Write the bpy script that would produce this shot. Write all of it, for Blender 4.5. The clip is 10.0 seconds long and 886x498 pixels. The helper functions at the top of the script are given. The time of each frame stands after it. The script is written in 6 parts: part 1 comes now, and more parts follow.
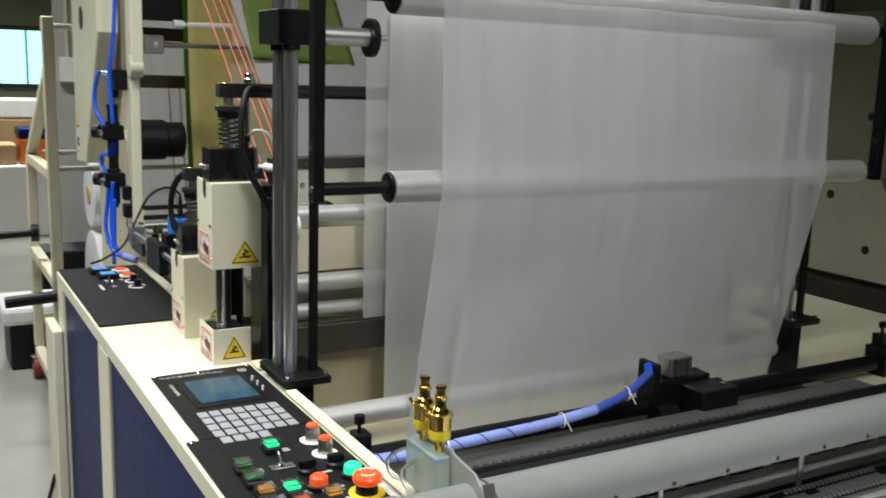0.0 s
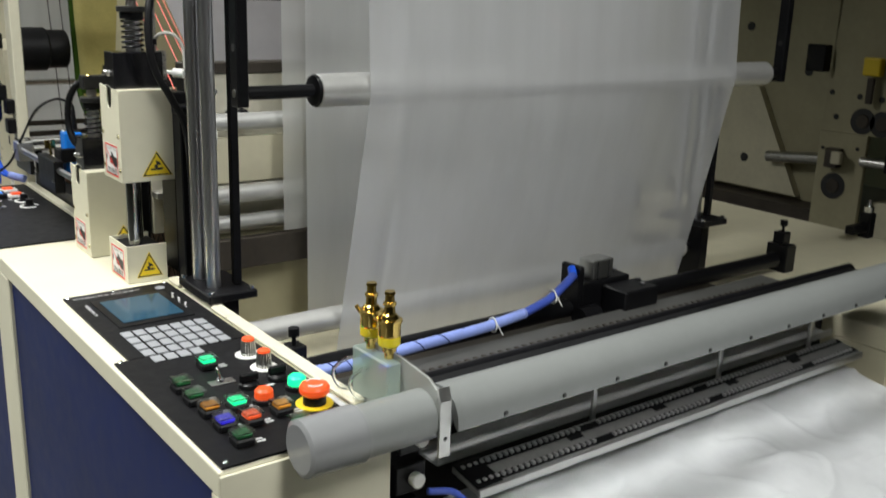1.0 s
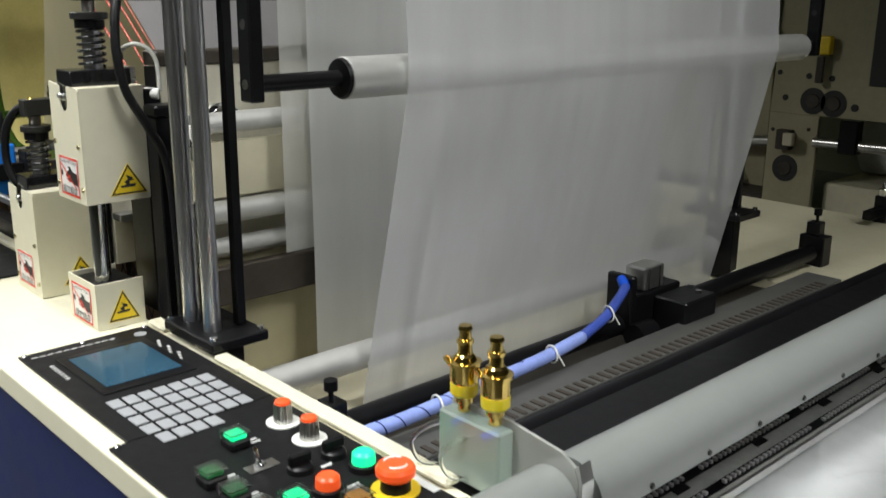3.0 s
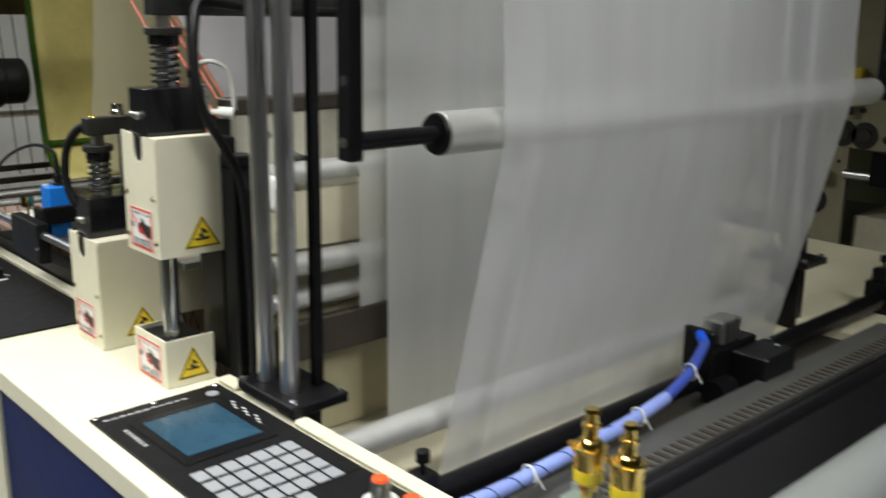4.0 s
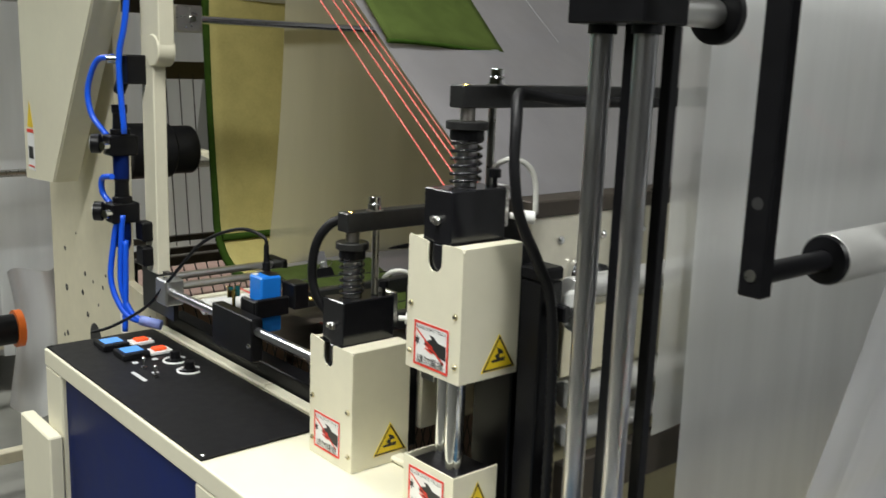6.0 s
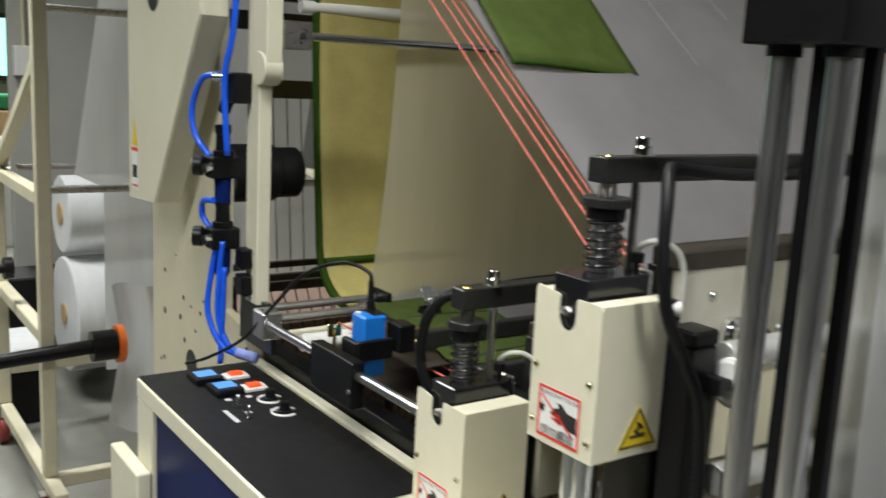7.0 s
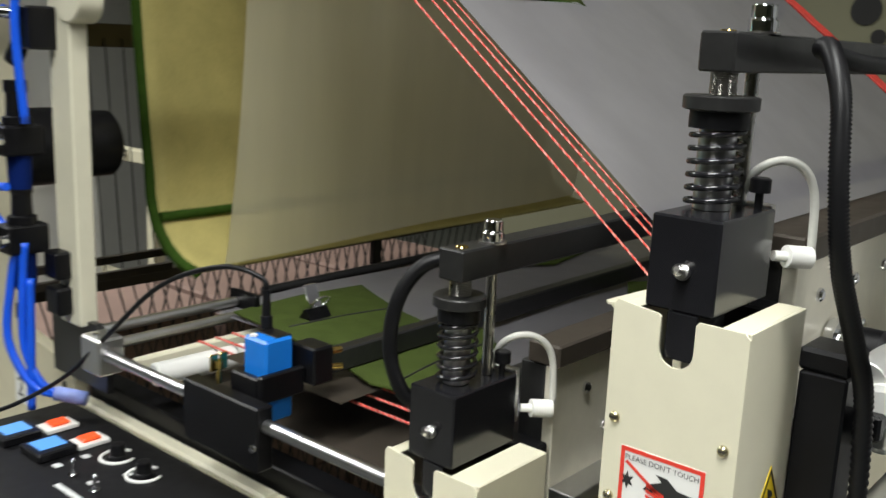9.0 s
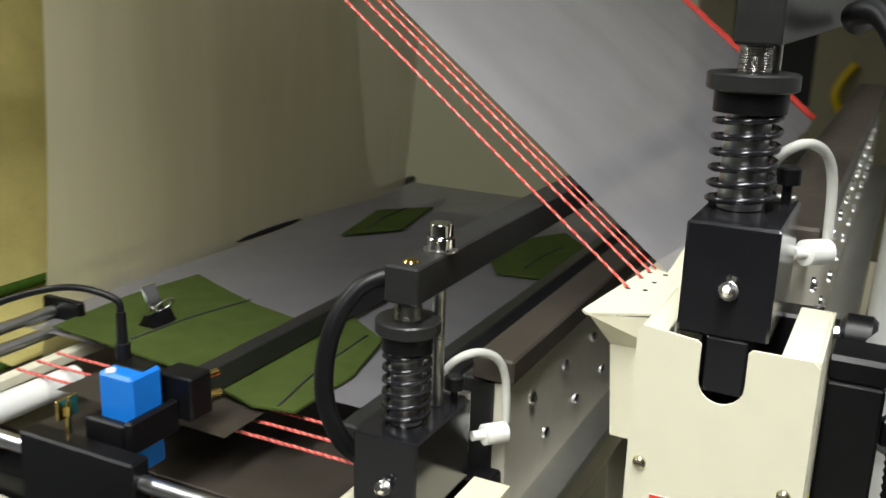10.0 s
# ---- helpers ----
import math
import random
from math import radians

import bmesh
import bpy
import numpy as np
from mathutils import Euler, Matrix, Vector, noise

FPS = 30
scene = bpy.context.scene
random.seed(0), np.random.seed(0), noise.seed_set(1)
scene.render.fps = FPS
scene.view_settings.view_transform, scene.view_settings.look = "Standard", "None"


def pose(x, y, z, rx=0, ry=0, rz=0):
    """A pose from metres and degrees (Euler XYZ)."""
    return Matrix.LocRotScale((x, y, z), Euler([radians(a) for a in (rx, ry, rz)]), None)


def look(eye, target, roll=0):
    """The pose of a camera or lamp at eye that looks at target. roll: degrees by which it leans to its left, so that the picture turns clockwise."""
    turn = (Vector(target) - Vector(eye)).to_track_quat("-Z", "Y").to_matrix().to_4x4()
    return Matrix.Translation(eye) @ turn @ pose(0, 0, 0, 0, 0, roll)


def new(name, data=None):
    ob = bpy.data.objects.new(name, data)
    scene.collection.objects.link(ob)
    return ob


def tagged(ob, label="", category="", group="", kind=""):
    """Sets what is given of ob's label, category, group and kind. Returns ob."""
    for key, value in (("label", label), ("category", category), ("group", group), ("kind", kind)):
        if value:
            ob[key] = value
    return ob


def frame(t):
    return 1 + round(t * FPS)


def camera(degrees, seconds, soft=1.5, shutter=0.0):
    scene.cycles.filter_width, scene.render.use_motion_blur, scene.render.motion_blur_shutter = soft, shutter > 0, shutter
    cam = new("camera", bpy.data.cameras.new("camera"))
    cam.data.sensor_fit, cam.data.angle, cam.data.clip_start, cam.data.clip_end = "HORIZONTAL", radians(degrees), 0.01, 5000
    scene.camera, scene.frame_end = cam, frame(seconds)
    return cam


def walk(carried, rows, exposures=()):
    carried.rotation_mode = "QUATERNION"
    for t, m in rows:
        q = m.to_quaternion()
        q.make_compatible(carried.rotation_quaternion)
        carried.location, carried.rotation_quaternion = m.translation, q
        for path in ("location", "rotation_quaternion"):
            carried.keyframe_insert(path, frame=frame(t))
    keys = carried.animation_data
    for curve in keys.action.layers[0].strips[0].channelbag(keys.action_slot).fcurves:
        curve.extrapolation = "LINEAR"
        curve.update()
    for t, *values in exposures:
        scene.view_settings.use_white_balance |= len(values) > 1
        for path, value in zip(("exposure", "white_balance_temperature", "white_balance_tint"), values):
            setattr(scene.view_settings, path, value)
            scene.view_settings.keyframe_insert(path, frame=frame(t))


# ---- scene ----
cam = camera(50.4, 10.0, 1.5, 0.5)
PATH = [
    (0, (0.019, 0.032, 1.521), (0.994, 1.74, 1.159), 1.8),
    (0.5, (0.003, 0.065, 1.507), (1.081, 1.696, 1.085), 2.1),
    (1, (-0.036, 0.105, 1.491), (1.134, 1.64, 0.967), 1.9),
    (1.5, (-0.057, 0.163, 1.472), (1.147, 1.649, 0.887), 1.2),
    (2, (-0.07, 0.246, 1.454), (1.154, 1.706, 0.845), 1.2),
    (2.5, (-0.033, 0.372, 1.435), (1.228, 1.811, 0.851), 0.9),
    (2.7, (-0.01, 0.423, 1.432), (1.274, 1.852, 0.878), 0.6),
    (3.8, (-0.03, 0.563, 1.478), (1.316, 1.955, 0.977), 0.4),
    (4, (-0.049, 0.603, 1.477), (1.266, 2.029, 0.989), 0.9),
    (4.5, (-0.099, 0.734, 1.489), (1.196, 2.191, 1.043), 1.0),
    (5, (-0.168, 0.841, 1.513), (1.138, 2.3, 1.105), 0.8),
    (5.5, (-0.212, 0.916, 1.518), (1.094, 2.377, 1.123), 1.4),
    (5.7, (-0.212, 0.948, 1.52), (1.089, 2.413, 1.12), 1.6),
    (6.8, (-0.15, 1.095, 1.531), (1.029, 2.669, 1.168), 3.2),
    (7, (-0.136, 1.131, 1.525), (0.989, 2.744, 1.161), 2.9),
    (7.5, (-0.135, 1.239, 1.524), (0.947, 2.883, 1.168), 3.2),
    (8, (-0.138, 1.378, 1.518), (1.087, 2.918, 1.161), 3.3),
    (8.5, (-0.115, 1.462, 1.509), (1.237, 2.879, 1.104), 2.8),
    (9, (-0.062, 1.553, 1.482), (1.427, 2.82, 1.059), 2.4),
    (9.5, (-0.01, 1.659, 1.479), (1.596, 2.756, 1.012), 1.8),
    (10, (-0.006, 1.755, 1.498), (1.727, 2.598, 0.961), 1.7),
]
walk(cam, [(t, look(eye, target, roll)) for t, eye, target, roll in PATH], [(0, -0.04), (4, -0.02), (7.5, -0.02), (8.5, 0.05), (9.3, 0.17), (10, 0.32)])

# ---- light ----
world = bpy.data.worlds.new("world")
scene.world = world
world.use_nodes = True
world.node_tree.nodes["Background"].inputs["Color"].default_value = (0.75, 0.8, 0.75, 1)
world.node_tree.nodes["Background"].inputs["Strength"].default_value = 0.028


def area(name, at, target, sx, sy, watts, colour, spread=180):
    data = bpy.data.lights.new(name, "AREA")
    data.shape, data.size, data.size_y, data.energy, data.color = "RECTANGLE", sx, sy, watts, colour
    data.spread = radians(spread)
    ob = new(name, data)
    ob.matrix_world = look(at, target)
    return ob


# rows of louvred ceiling tubes over the aisle, the delivery end and the hall
TUBE = (0.95, 0.96, 0.93)
area("ceiling_lamp", (-1.15, 1.75, 3.2), (-0.75, 1.7, 0.0), 0.4, 3.1, 86, TUBE, 128)
area("ceiling_lamp", (0.70, -0.45, 3.1), (1.00, 1.15, 0.8), 0.4, 1.4, 17, TUBE, 90)
area("ceiling_lamp", (-0.35, 5.3, 3.7), (0.25, 5.0, 0.0), 0.4, 2.2, 105, TUBE, 125)
area("ceiling_lamp", (1.0, 11.0, 4.4), (1.0, 11.0, 0), 0.5, 3.0, 240, TUBE, 130)


# ---- materials ----
def material(name, base, rough=0.5, metal=0.0, var=0.08, scale=6.0, bump=0.0, bump_scale=60.0, coat=0.0, emit=None, power=0.0, spec=0.5):
    m = bpy.data.materials.new(name)
    m.use_nodes = True
    nt = m.node_tree
    b = nt.nodes["Principled BSDF"]
    b.inputs["Roughness"].default_value = rough
    b.inputs["Metallic"].default_value = metal
    b.inputs["Specular IOR Level"].default_value = spec
    b.inputs["Coat Weight"].default_value = coat
    co = nt.nodes.new("ShaderNodeTexCoord")
    n1 = nt.nodes.new("ShaderNodeTexNoise")
    n1.inputs["Scale"].default_value, n1.inputs["Detail"].default_value = scale, 6
    n2 = nt.nodes.new("ShaderNodeTexNoise")
    n2.inputs["Scale"].default_value, n2.inputs["Detail"].default_value = scale * 9, 3
    nt.links.new(co.outputs["Object"], n1.inputs["Vector"])
    nt.links.new(co.outputs["Object"], n2.inputs["Vector"])
    add = nt.nodes.new("ShaderNodeMath")
    add.operation = "MULTIPLY_ADD"
    nt.links.new(n2.outputs["Fac"], add.inputs[0])
    add.inputs[1].default_value = 0.45
    nt.links.new(n1.outputs["Fac"], add.inputs[2])
    ramp = nt.nodes.new("ShaderNodeValToRGB")
    ramp.color_ramp.elements[0].position, ramp.color_ramp.elements[1].position = 0.45, 1.0
    ramp.color_ramp.elements[0].color = (*[c * (1 - var) for c in base], 1)
    ramp.color_ramp.elements[1].color = (*[min(1, c * (1 + var)) for c in base], 1)
    nt.links.new(add.outputs[0], ramp.inputs["Fac"])
    nt.links.new(ramp.outputs["Color"], b.inputs["Base Color"])
    rr = nt.nodes.new("ShaderNodeMapRange")
    rr.inputs["To Min"].default_value, rr.inputs["To Max"].default_value = rough * 0.85, min(1, rough * 1.2)
    nt.links.new(n2.outputs["Fac"], rr.inputs["Value"])
    nt.links.new(rr.outputs["Result"], b.inputs["Roughness"])
    if bump:
        n3 = nt.nodes.new("ShaderNodeTexNoise")
        n3.inputs["Scale"].default_value, n3.inputs["Detail"].default_value = bump_scale, 4
        nt.links.new(co.outputs["Object"], n3.inputs["Vector"])
        bp = nt.nodes.new("ShaderNodeBump")
        bp.inputs["Strength"].default_value, bp.inputs["Distance"].default_value = bump, 0.002
        nt.links.new(n3.outputs["Fac"], bp.inputs["Height"])
        nt.links.new(bp.outputs["Normal"], b.inputs["Normal"])
    if emit:
        b.inputs["Emission Color"].default_value = (*emit, 1)
        b.inputs["Emission Strength"].default_value = power
    return m


def film_material(name, tint, clear, gloss=0.12, wave=0.25, through_light=0.42, rough=0.32):
    """Thin plastic film: part clear, part milky, with a weak gloss."""
    m = bpy.data.materials.new(name)
    m.use_nodes = True
    nt = m.node_tree
    nt.nodes.remove(nt.nodes["Principled BSDF"])
    out = nt.nodes["Material Output"]
    co = nt.nodes.new("ShaderNodeTexCoord")
    mp = nt.nodes.new("ShaderNodeMapping")
    mp.inputs["Scale"].default_value = (9, 9, 1.1)
    ns = nt.nodes.new("ShaderNodeTexNoise")
    ns.inputs["Scale"].default_value, ns.inputs["Detail"].default_value = 2.2, 5
    nt.links.new(co.outputs["Object"], mp.inputs["Vector"])
    nt.links.new(mp.outputs["Vector"], ns.inputs["Vector"])
    ramp = nt.nodes.new("ShaderNodeValToRGB")
    ramp.color_ramp.elements[0].position, ramp.color_ramp.elements[1].position = 0.3, 0.75
    ramp.color_ramp.elements[0].color = (*[c * 0.90 for c in tint], 1)
    ramp.color_ramp.elements[1].color = (*tint, 1)
    nt.links.new(ns.outputs["Fac"], ramp.inputs["Fac"])
    bp = nt.nodes.new("ShaderNodeBump")
    bp.inputs["Strength"].default_value, bp.inputs["Distance"].default_value = wave, 0.01
    nt.links.new(ns.outputs["Fac"], bp.inputs["Height"])
    d, t, c, g = (nt.nodes.new("ShaderNodeBsdf" + k) for k in ("Diffuse", "Translucent", "Transparent", "Glossy"))
    g.inputs["Roughness"].default_value = rough
    for k in (d, t):
        nt.links.new(ramp.outputs["Color"], k.inputs["Color"])
    for k in (d, g):
        nt.links.new(bp.outputs["Normal"], k.inputs["Normal"])
    mix = [nt.nodes.new("ShaderNodeMixShader") for _ in range(3)]
    for k, fac, a, b in ((0, through_light, d.outputs[0], t.outputs[0]), (1, clear, mix[0].outputs[0], c.outputs[0]), (2, gloss, mix[1].outputs[0], g.outputs[0])):
        mix[k].inputs["Fac"].default_value = fac
        nt.links.new(a, mix[k].inputs[1])
        nt.links.new(b, mix[k].inputs[2])
    nt.links.new(mix[2].outputs[0], out.inputs["Surface"])
    return m


def clear_material(name, tint, rough=0.05, ior=1.48):
    m = bpy.data.materials.new(name)
    m.use_nodes = True
    b = m.node_tree.nodes["Principled BSDF"]
    b.inputs["Base Color"].default_value = (*tint, 1)
    b.inputs["Transmission Weight"].default_value = 1.0
    b.inputs["Roughness"].default_value, b.inputs["IOR"].default_value = rough, ior
    return m


CREAM = material("cream_paint", (0.70, 0.67, 0.52), 0.42, var=0.05, bump=0.05, bump_scale=220)
CREAM_OLD = material("cream_paint_plate", (0.60, 0.56, 0.41), 0.5, var=0.10, scale=4, bump=0.06)
NAVY = material("navy_paint", (0.004, 0.013, 0.085), 0.36, spec=0.05, var=0.3, scale=3)
BLACK = material("black_anodised", (0.005, 0.005, 0.006), 0.36, var=0.3, bump=0.05, spec=0.26)
SATIN = material("black_panel_film", (0.006, 0.006, 0.007), 0.5, spec=0.2, var=0.2, bump=0.08, bump_scale=500)
RUBBER = material("black_rubber", (0.007, 0.007, 0.008), 0.42, var=0.2, spec=0.3)
CHROME = material("chrome", (0.75, 0.76, 0.78), 0.10, 1.0, var=0.05)
SHAFT = material("ground_chrome", (0.68, 0.68, 0.71), 0.30, 1.0, var=0.02, scale=2)
STEEL = material("steel", (0.52, 0.51, 0.49), 0.28, 1.0, var=0.15, scale=14)
ALU = material("aluminium", (0.62, 0.62, 0.60), 0.36, 1.0, var=0.08, scale=10, bump=0.04)
DARKSTEEL = material("blued_steel", (0.045, 0.045, 0.045), 0.34, 0.6, var=0.2, scale=12)
BROWNBAR = material("heat_seal_bar", (0.055, 0.045, 0.035), 0.5, 0.3, var=0.3, scale=8)
SATINPLATE = material("satin_nickel_plate", (0.66, 0.63, 0.52), 0.30, 0.2, var=0.12, scale=7, bump=0.04)
GREY = material("grey_enamel", (0.21, 0.22, 0.215), 0.30, var=0.05, bump=0.03, bump_scale=150)
GREYPLAST = material("grey_pvc", (0.23, 0.235, 0.24), 0.22, var=0.04)
BRASS = material("brass", (0.80, 0.58, 0.18), 0.14, 1.0, var=0.1)
PASSIVE = material("yellow_passivated_steel", (0.62, 0.56, 0.38), 0.26, 1.0, var=0.15)
BLUE = material("blue_tube", (0.01, 0.10, 0.75), 0.3, var=0.1)
PALEBLUE = material("pale_blue_wrap", (0.26, 0.34, 0.74), 0.42, var=0.15, scale=20)
SENSORBLUE = material("blue_plastic", (0.01, 0.19, 0.70), 0.35, var=0.08)
RED = material("red_plastic", (0.72, 0.06, 0.025), 0.35, var=0.08)
DARKRED = material("dark_red_wheel", (0.22, 0.03, 0.025), 0.5, var=0.15)
ORANGE = material("orange_plastic", (0.80, 0.17, 0.02), 0.4, var=0.08)
YELLOW = material("yellow_vinyl", (0.80, 0.58, 0.02), 0.4, var=0.06)
# off-white cable sleeve, greyed further for the shade it hangs in
OFFWHITE_SHADED = material("shaded_white_sleeve", (0.52, 0.52, 0.48), 0.45, var=0.08, scale=30)
GLOSSBLACK = material("oiled_black_steel", (0.010, 0.010, 0.012), 0.16, var=0.2, spec=0.6)
WHITE = material("white_plastic", (0.78, 0.78, 0.75), 0.4, var=0.05)
PAPER = material("white_sticker", (0.80, 0.80, 0.78), 0.5, var=0.04)
INK = material("black_ink", (0.02, 0.02, 0.02), 0.5, var=0.1)
REDINK = material("red_ink", (0.75, 0.05, 0.03), 0.5, var=0.05)
PRINT = material("white_print", (0.55, 0.56, 0.56), 0.5, var=0.1)
KEY = material("grey_key", (0.30, 0.31, 0.33), 0.45, var=0.05)
TWINE = material("red_cord", (0.62, 0.05, 0.035), 0.55, var=0.35, scale=120)
TWINEPALE = material("pale_red_cord", (0.70, 0.26, 0.22), 0.55, var=0.2, scale=120)
FELT = material("green_felt", (0.060, 0.085, 0.020), 0.95, var=0.18, scale=30, bump=0.5, bump_scale=900, spec=0.1)
FELTEDGE = material("green_binding", (0.030, 0.065, 0.008), 0.9, var=0.2, scale=60, bump=0.4, bump_scale=500, spec=0.1)
CLOTH = material("yellow_cloth", (0.46, 0.40, 0.15), 0.9, var=0.12, scale=20, bump=0.25, bump_scale=700, spec=0.1)
CONCRETE = material("concrete", (0.22, 0.22, 0.195), 0.35, var=0.22, scale=1.2, bump=0.1, bump_scale=30)
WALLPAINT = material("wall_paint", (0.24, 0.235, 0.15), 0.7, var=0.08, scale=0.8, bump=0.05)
GREYWALL = material("grey_board", (0.50, 0.50, 0.47), 0.7, var=0.07, scale=1.5)
PARTITION = material("grey_partition_paint", (0.42, 0.42, 0.39), 0.7, var=0.07, scale=1.5)
CARD = material("cardboard", (0.38, 0.26, 0.13), 0.8, var=0.12, scale=5)
PINKBOARD = material("pink_brown_board", (0.30, 0.20, 0.165), 0.75, var=0.15, scale=4)
# cream paint with shade mixed into its colour, for far and inner plates
CREAM_SHADED = material("shaded_cream_paint", (0.36, 0.33, 0.21), 0.55, var=0.12, scale=3, bump=0.05)
WOOD = material("pallet_wood", (0.33, 0.19, 0.09), 0.75, var=0.25, scale=9)
GREENGLOW = material("green_lamp_cap", (0.02, 0.5, 0.25), 0.3, emit=(0.0, 1.0, 0.33), power=1.1)
GREENCAP = material("green_button_cap", (0.02, 0.16, 0.05), 0.3, var=0.1)
BLUECAP = material("blue_button_cap", (0.02, 0.02, 0.5), 0.3, emit=(0.05, 0.03, 1.0), power=0.35)
REDCAP = material("red_button_cap", (0.75, 0.08, 0.02), 0.3, emit=(1.0, 0.12, 0.02), power=0.35)
AMBERCAP = material("amber_button_cap", (0.72, 0.30, 0.03), 0.3, var=0.1)
LCD = material("dark_lcd", (0.02, 0.05, 0.08), 0.12, var=0.4, scale=8, emit=(0.05, 0.16, 0.24), power=0.22)
LCDBLUE = material("blue_lcd", (0.02, 0.06, 0.2), 0.15, emit=(0.15, 0.45, 1.0), power=0.9)
TEAL = material("backlit_window", (0.25, 0.6, 0.55), 0.4, emit=(0.45, 1.0, 0.85), power=1.6)
OIL = material("yellow_oil_cup", (0.75, 0.62, 0.03), 0.12, var=0.1)
CLEAR = clear_material("clear_plastic", (0.86, 0.88, 0.86), 0.18)
# clear acrylic with the green reflection of a lamp put into its tint
GREENCAST = film_material("acrylic_green_reflection", (0.60, 0.74, 0.66), 0.52, 0.12, 0.05)
ROLLER = material("satin_roller_shell", (0.60, 0.60, 0.58), 0.38, 0.55, var=0.06, scale=10, bump=0.03)
STRIPGREY = material("dull_strip_grey", (0.10, 0.10, 0.095), 0.4, 0.3, var=0.2, scale=12)
COMBSTEEL = material("dull_comb_steel", (0.40, 0.40, 0.39), 0.34, 0.25, var=0.2, scale=12)
# whitish, half metallic base stands in for light reflected off the metal
ALU_LIT = material("lit_folded_aluminium", (0.66, 0.66, 0.66), 0.30, 0.5, var=0.12, scale=14, bump=0.05)
BLUESHEATH = material("deep_blue_sheath", (0.05, 0.09, 0.42), 0.4, var=0.15, scale=20)
ACRYLIC = film_material("frosted_acrylic", (0.62, 0.64, 0.60), 0.45, 0.12, 0.05)
FILM = film_material("milky_film", (0.775, 0.785, 0.80), 0.36, 0.05, 0.35, 0.45)
FILMTHIN = film_material("thin_milky_film", (0.93, 0.94, 0.94), 0.12, 0.05, 0.25, 0.42)
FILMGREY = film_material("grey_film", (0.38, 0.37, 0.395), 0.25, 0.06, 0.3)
FILMLOOP = film_material("clear_grey_film", (0.90, 0.86, 0.66), 0.22, 0.06, 0.3, 0.50)
FILMREAR = film_material("clear_rear_film", (0.90, 0.91, 0.88), 0.42, 0.05, 0.25, 0.42)
BAGFILM = film_material("white_bag_film", (0.86, 0.88, 0.90), 0.03, 0.30, 0.25, 0.10, 0.27)


# ---- building helpers ----
BASE = {}


def thing(name, at, label, category, group="", kind=""):
    ob = new(name)
    ob.empty_display_size = 0.05
    ob.location = at
    BASE[ob.name] = Vector(at)
    return tagged(ob, label, category, group, kind)


def part(name, bm, mat, parent, label=""):
    """Links a bmesh, given in world places, as one mesh under a thing or a part."""
    me = bpy.data.meshes.new(name)
    base = BASE[parent.name] if parent else Vector()
    bmesh.ops.translate(bm, verts=bm.verts, vec=-base)
    bm.to_mesh(me)
    bm.free()
    me.materials.append(mat)
    ob = new(name, me)
    if parent:
        ob.parent = parent
    BASE[ob.name] = base
    return tagged(ob, label) if label else ob


def solo(name, bm, mat, label, category, group="", kind=""):
    """A thing of a single mesh, with its origin at the foot of its box."""
    vs = [v.co for v in bm.verts]
    lo = Vector([min(v[i] for v in vs) for i in range(3)])
    hi = Vector([max(v[i] for v in vs) for i in range(3)])
    at = Vector(((lo.x + hi.x) / 2, (lo.y + hi.y) / 2, lo.z))
    bmesh.ops.translate(bm, verts=bm.verts, vec=-at)
    me = bpy.data.meshes.new(name)
    bm.to_mesh(me)
    bm.free()
    me.materials.append(mat)
    ob = new(name, me)
    ob.location = at
    BASE[ob.name] = at
    return tagged(ob, label, category, group, kind)


def merge(bm, other, m=None):
    me = bpy.data.meshes.new("tmp")
    if m is not None:
        bmesh.ops.transform(other, matrix=m, verts=other.verts)
    other.to_mesh(me)
    other.free()
    bm.from_mesh(me)
    bpy.data.meshes.remove(me)
    return bm


def box(x0, x1, y0, y1, z0, z1, bevel=0.0015, bm=None, seg=1, m=None):
    b = bmesh.new()
    bmesh.ops.create_cube(b, size=1)
    for v in b.verts:
        v.co = Vector(((x0 + x1) / 2 + v.co.x * (x1 - x0), (y0 + y1) / 2 + v.co.y * (y1 - y0), (z0 + z1) / 2 + v.co.z * (z1 - z0)))
    if bevel:
        bmesh.ops.bevel(b, geom=b.edges[:], offset=bevel, segments=seg, profile=0.5, affect="EDGES")
    if m is not None:
        bmesh.ops.transform(b, matrix=m, verts=b.verts)
    return merge(bm, b) if bm else b


def lathe(axis_from, axis_to, profile, seg=24, bm=None):
    """Turns (distance along the axis, radius) pairs round the axis."""
    b = bm or bmesh.new()
    a, z = Vector(axis_from), (Vector(axis_to) - Vector(axis_from)).normalized()
    x = z.orthogonal().normalized()
    y = z.cross(x)
    rings = []
    for d, r in profile:
        c = a + z * d
        rings.append([b.verts.new(c + (x * math.cos(k * 2 * math.pi / seg) + y * math.sin(k * 2 * math.pi / seg)) * max(r, 1e-5)) for k in range(seg)])
    for p, q in zip(rings, rings[1:]):
        for k in range(seg):
            f = b.faces.new((p[k], p[(k + 1) % seg], q[(k + 1) % seg], q[k]))
            f.smooth = True
    for ring, flip in ((rings[0], True), (rings[-1], False)):
        f = b.faces.new(ring[::-1] if flip else ring)
    for ring in rings:
        for k in range(seg):
            e = b.edges.get((ring[k], ring[(k + 1) % seg]))
            e.smooth = False
    return b


def rod(p, q, r, seg=20, bm=None, chamfer=0.0):
    length = (Vector(q) - Vector(p)).length
    prof = [(0, r), (length, r)] if not chamfer else [(0, r - chamfer), (chamfer, r), (length - chamfer, r), (length, r - chamfer)]
    return lathe(p, q, prof, seg, bm)


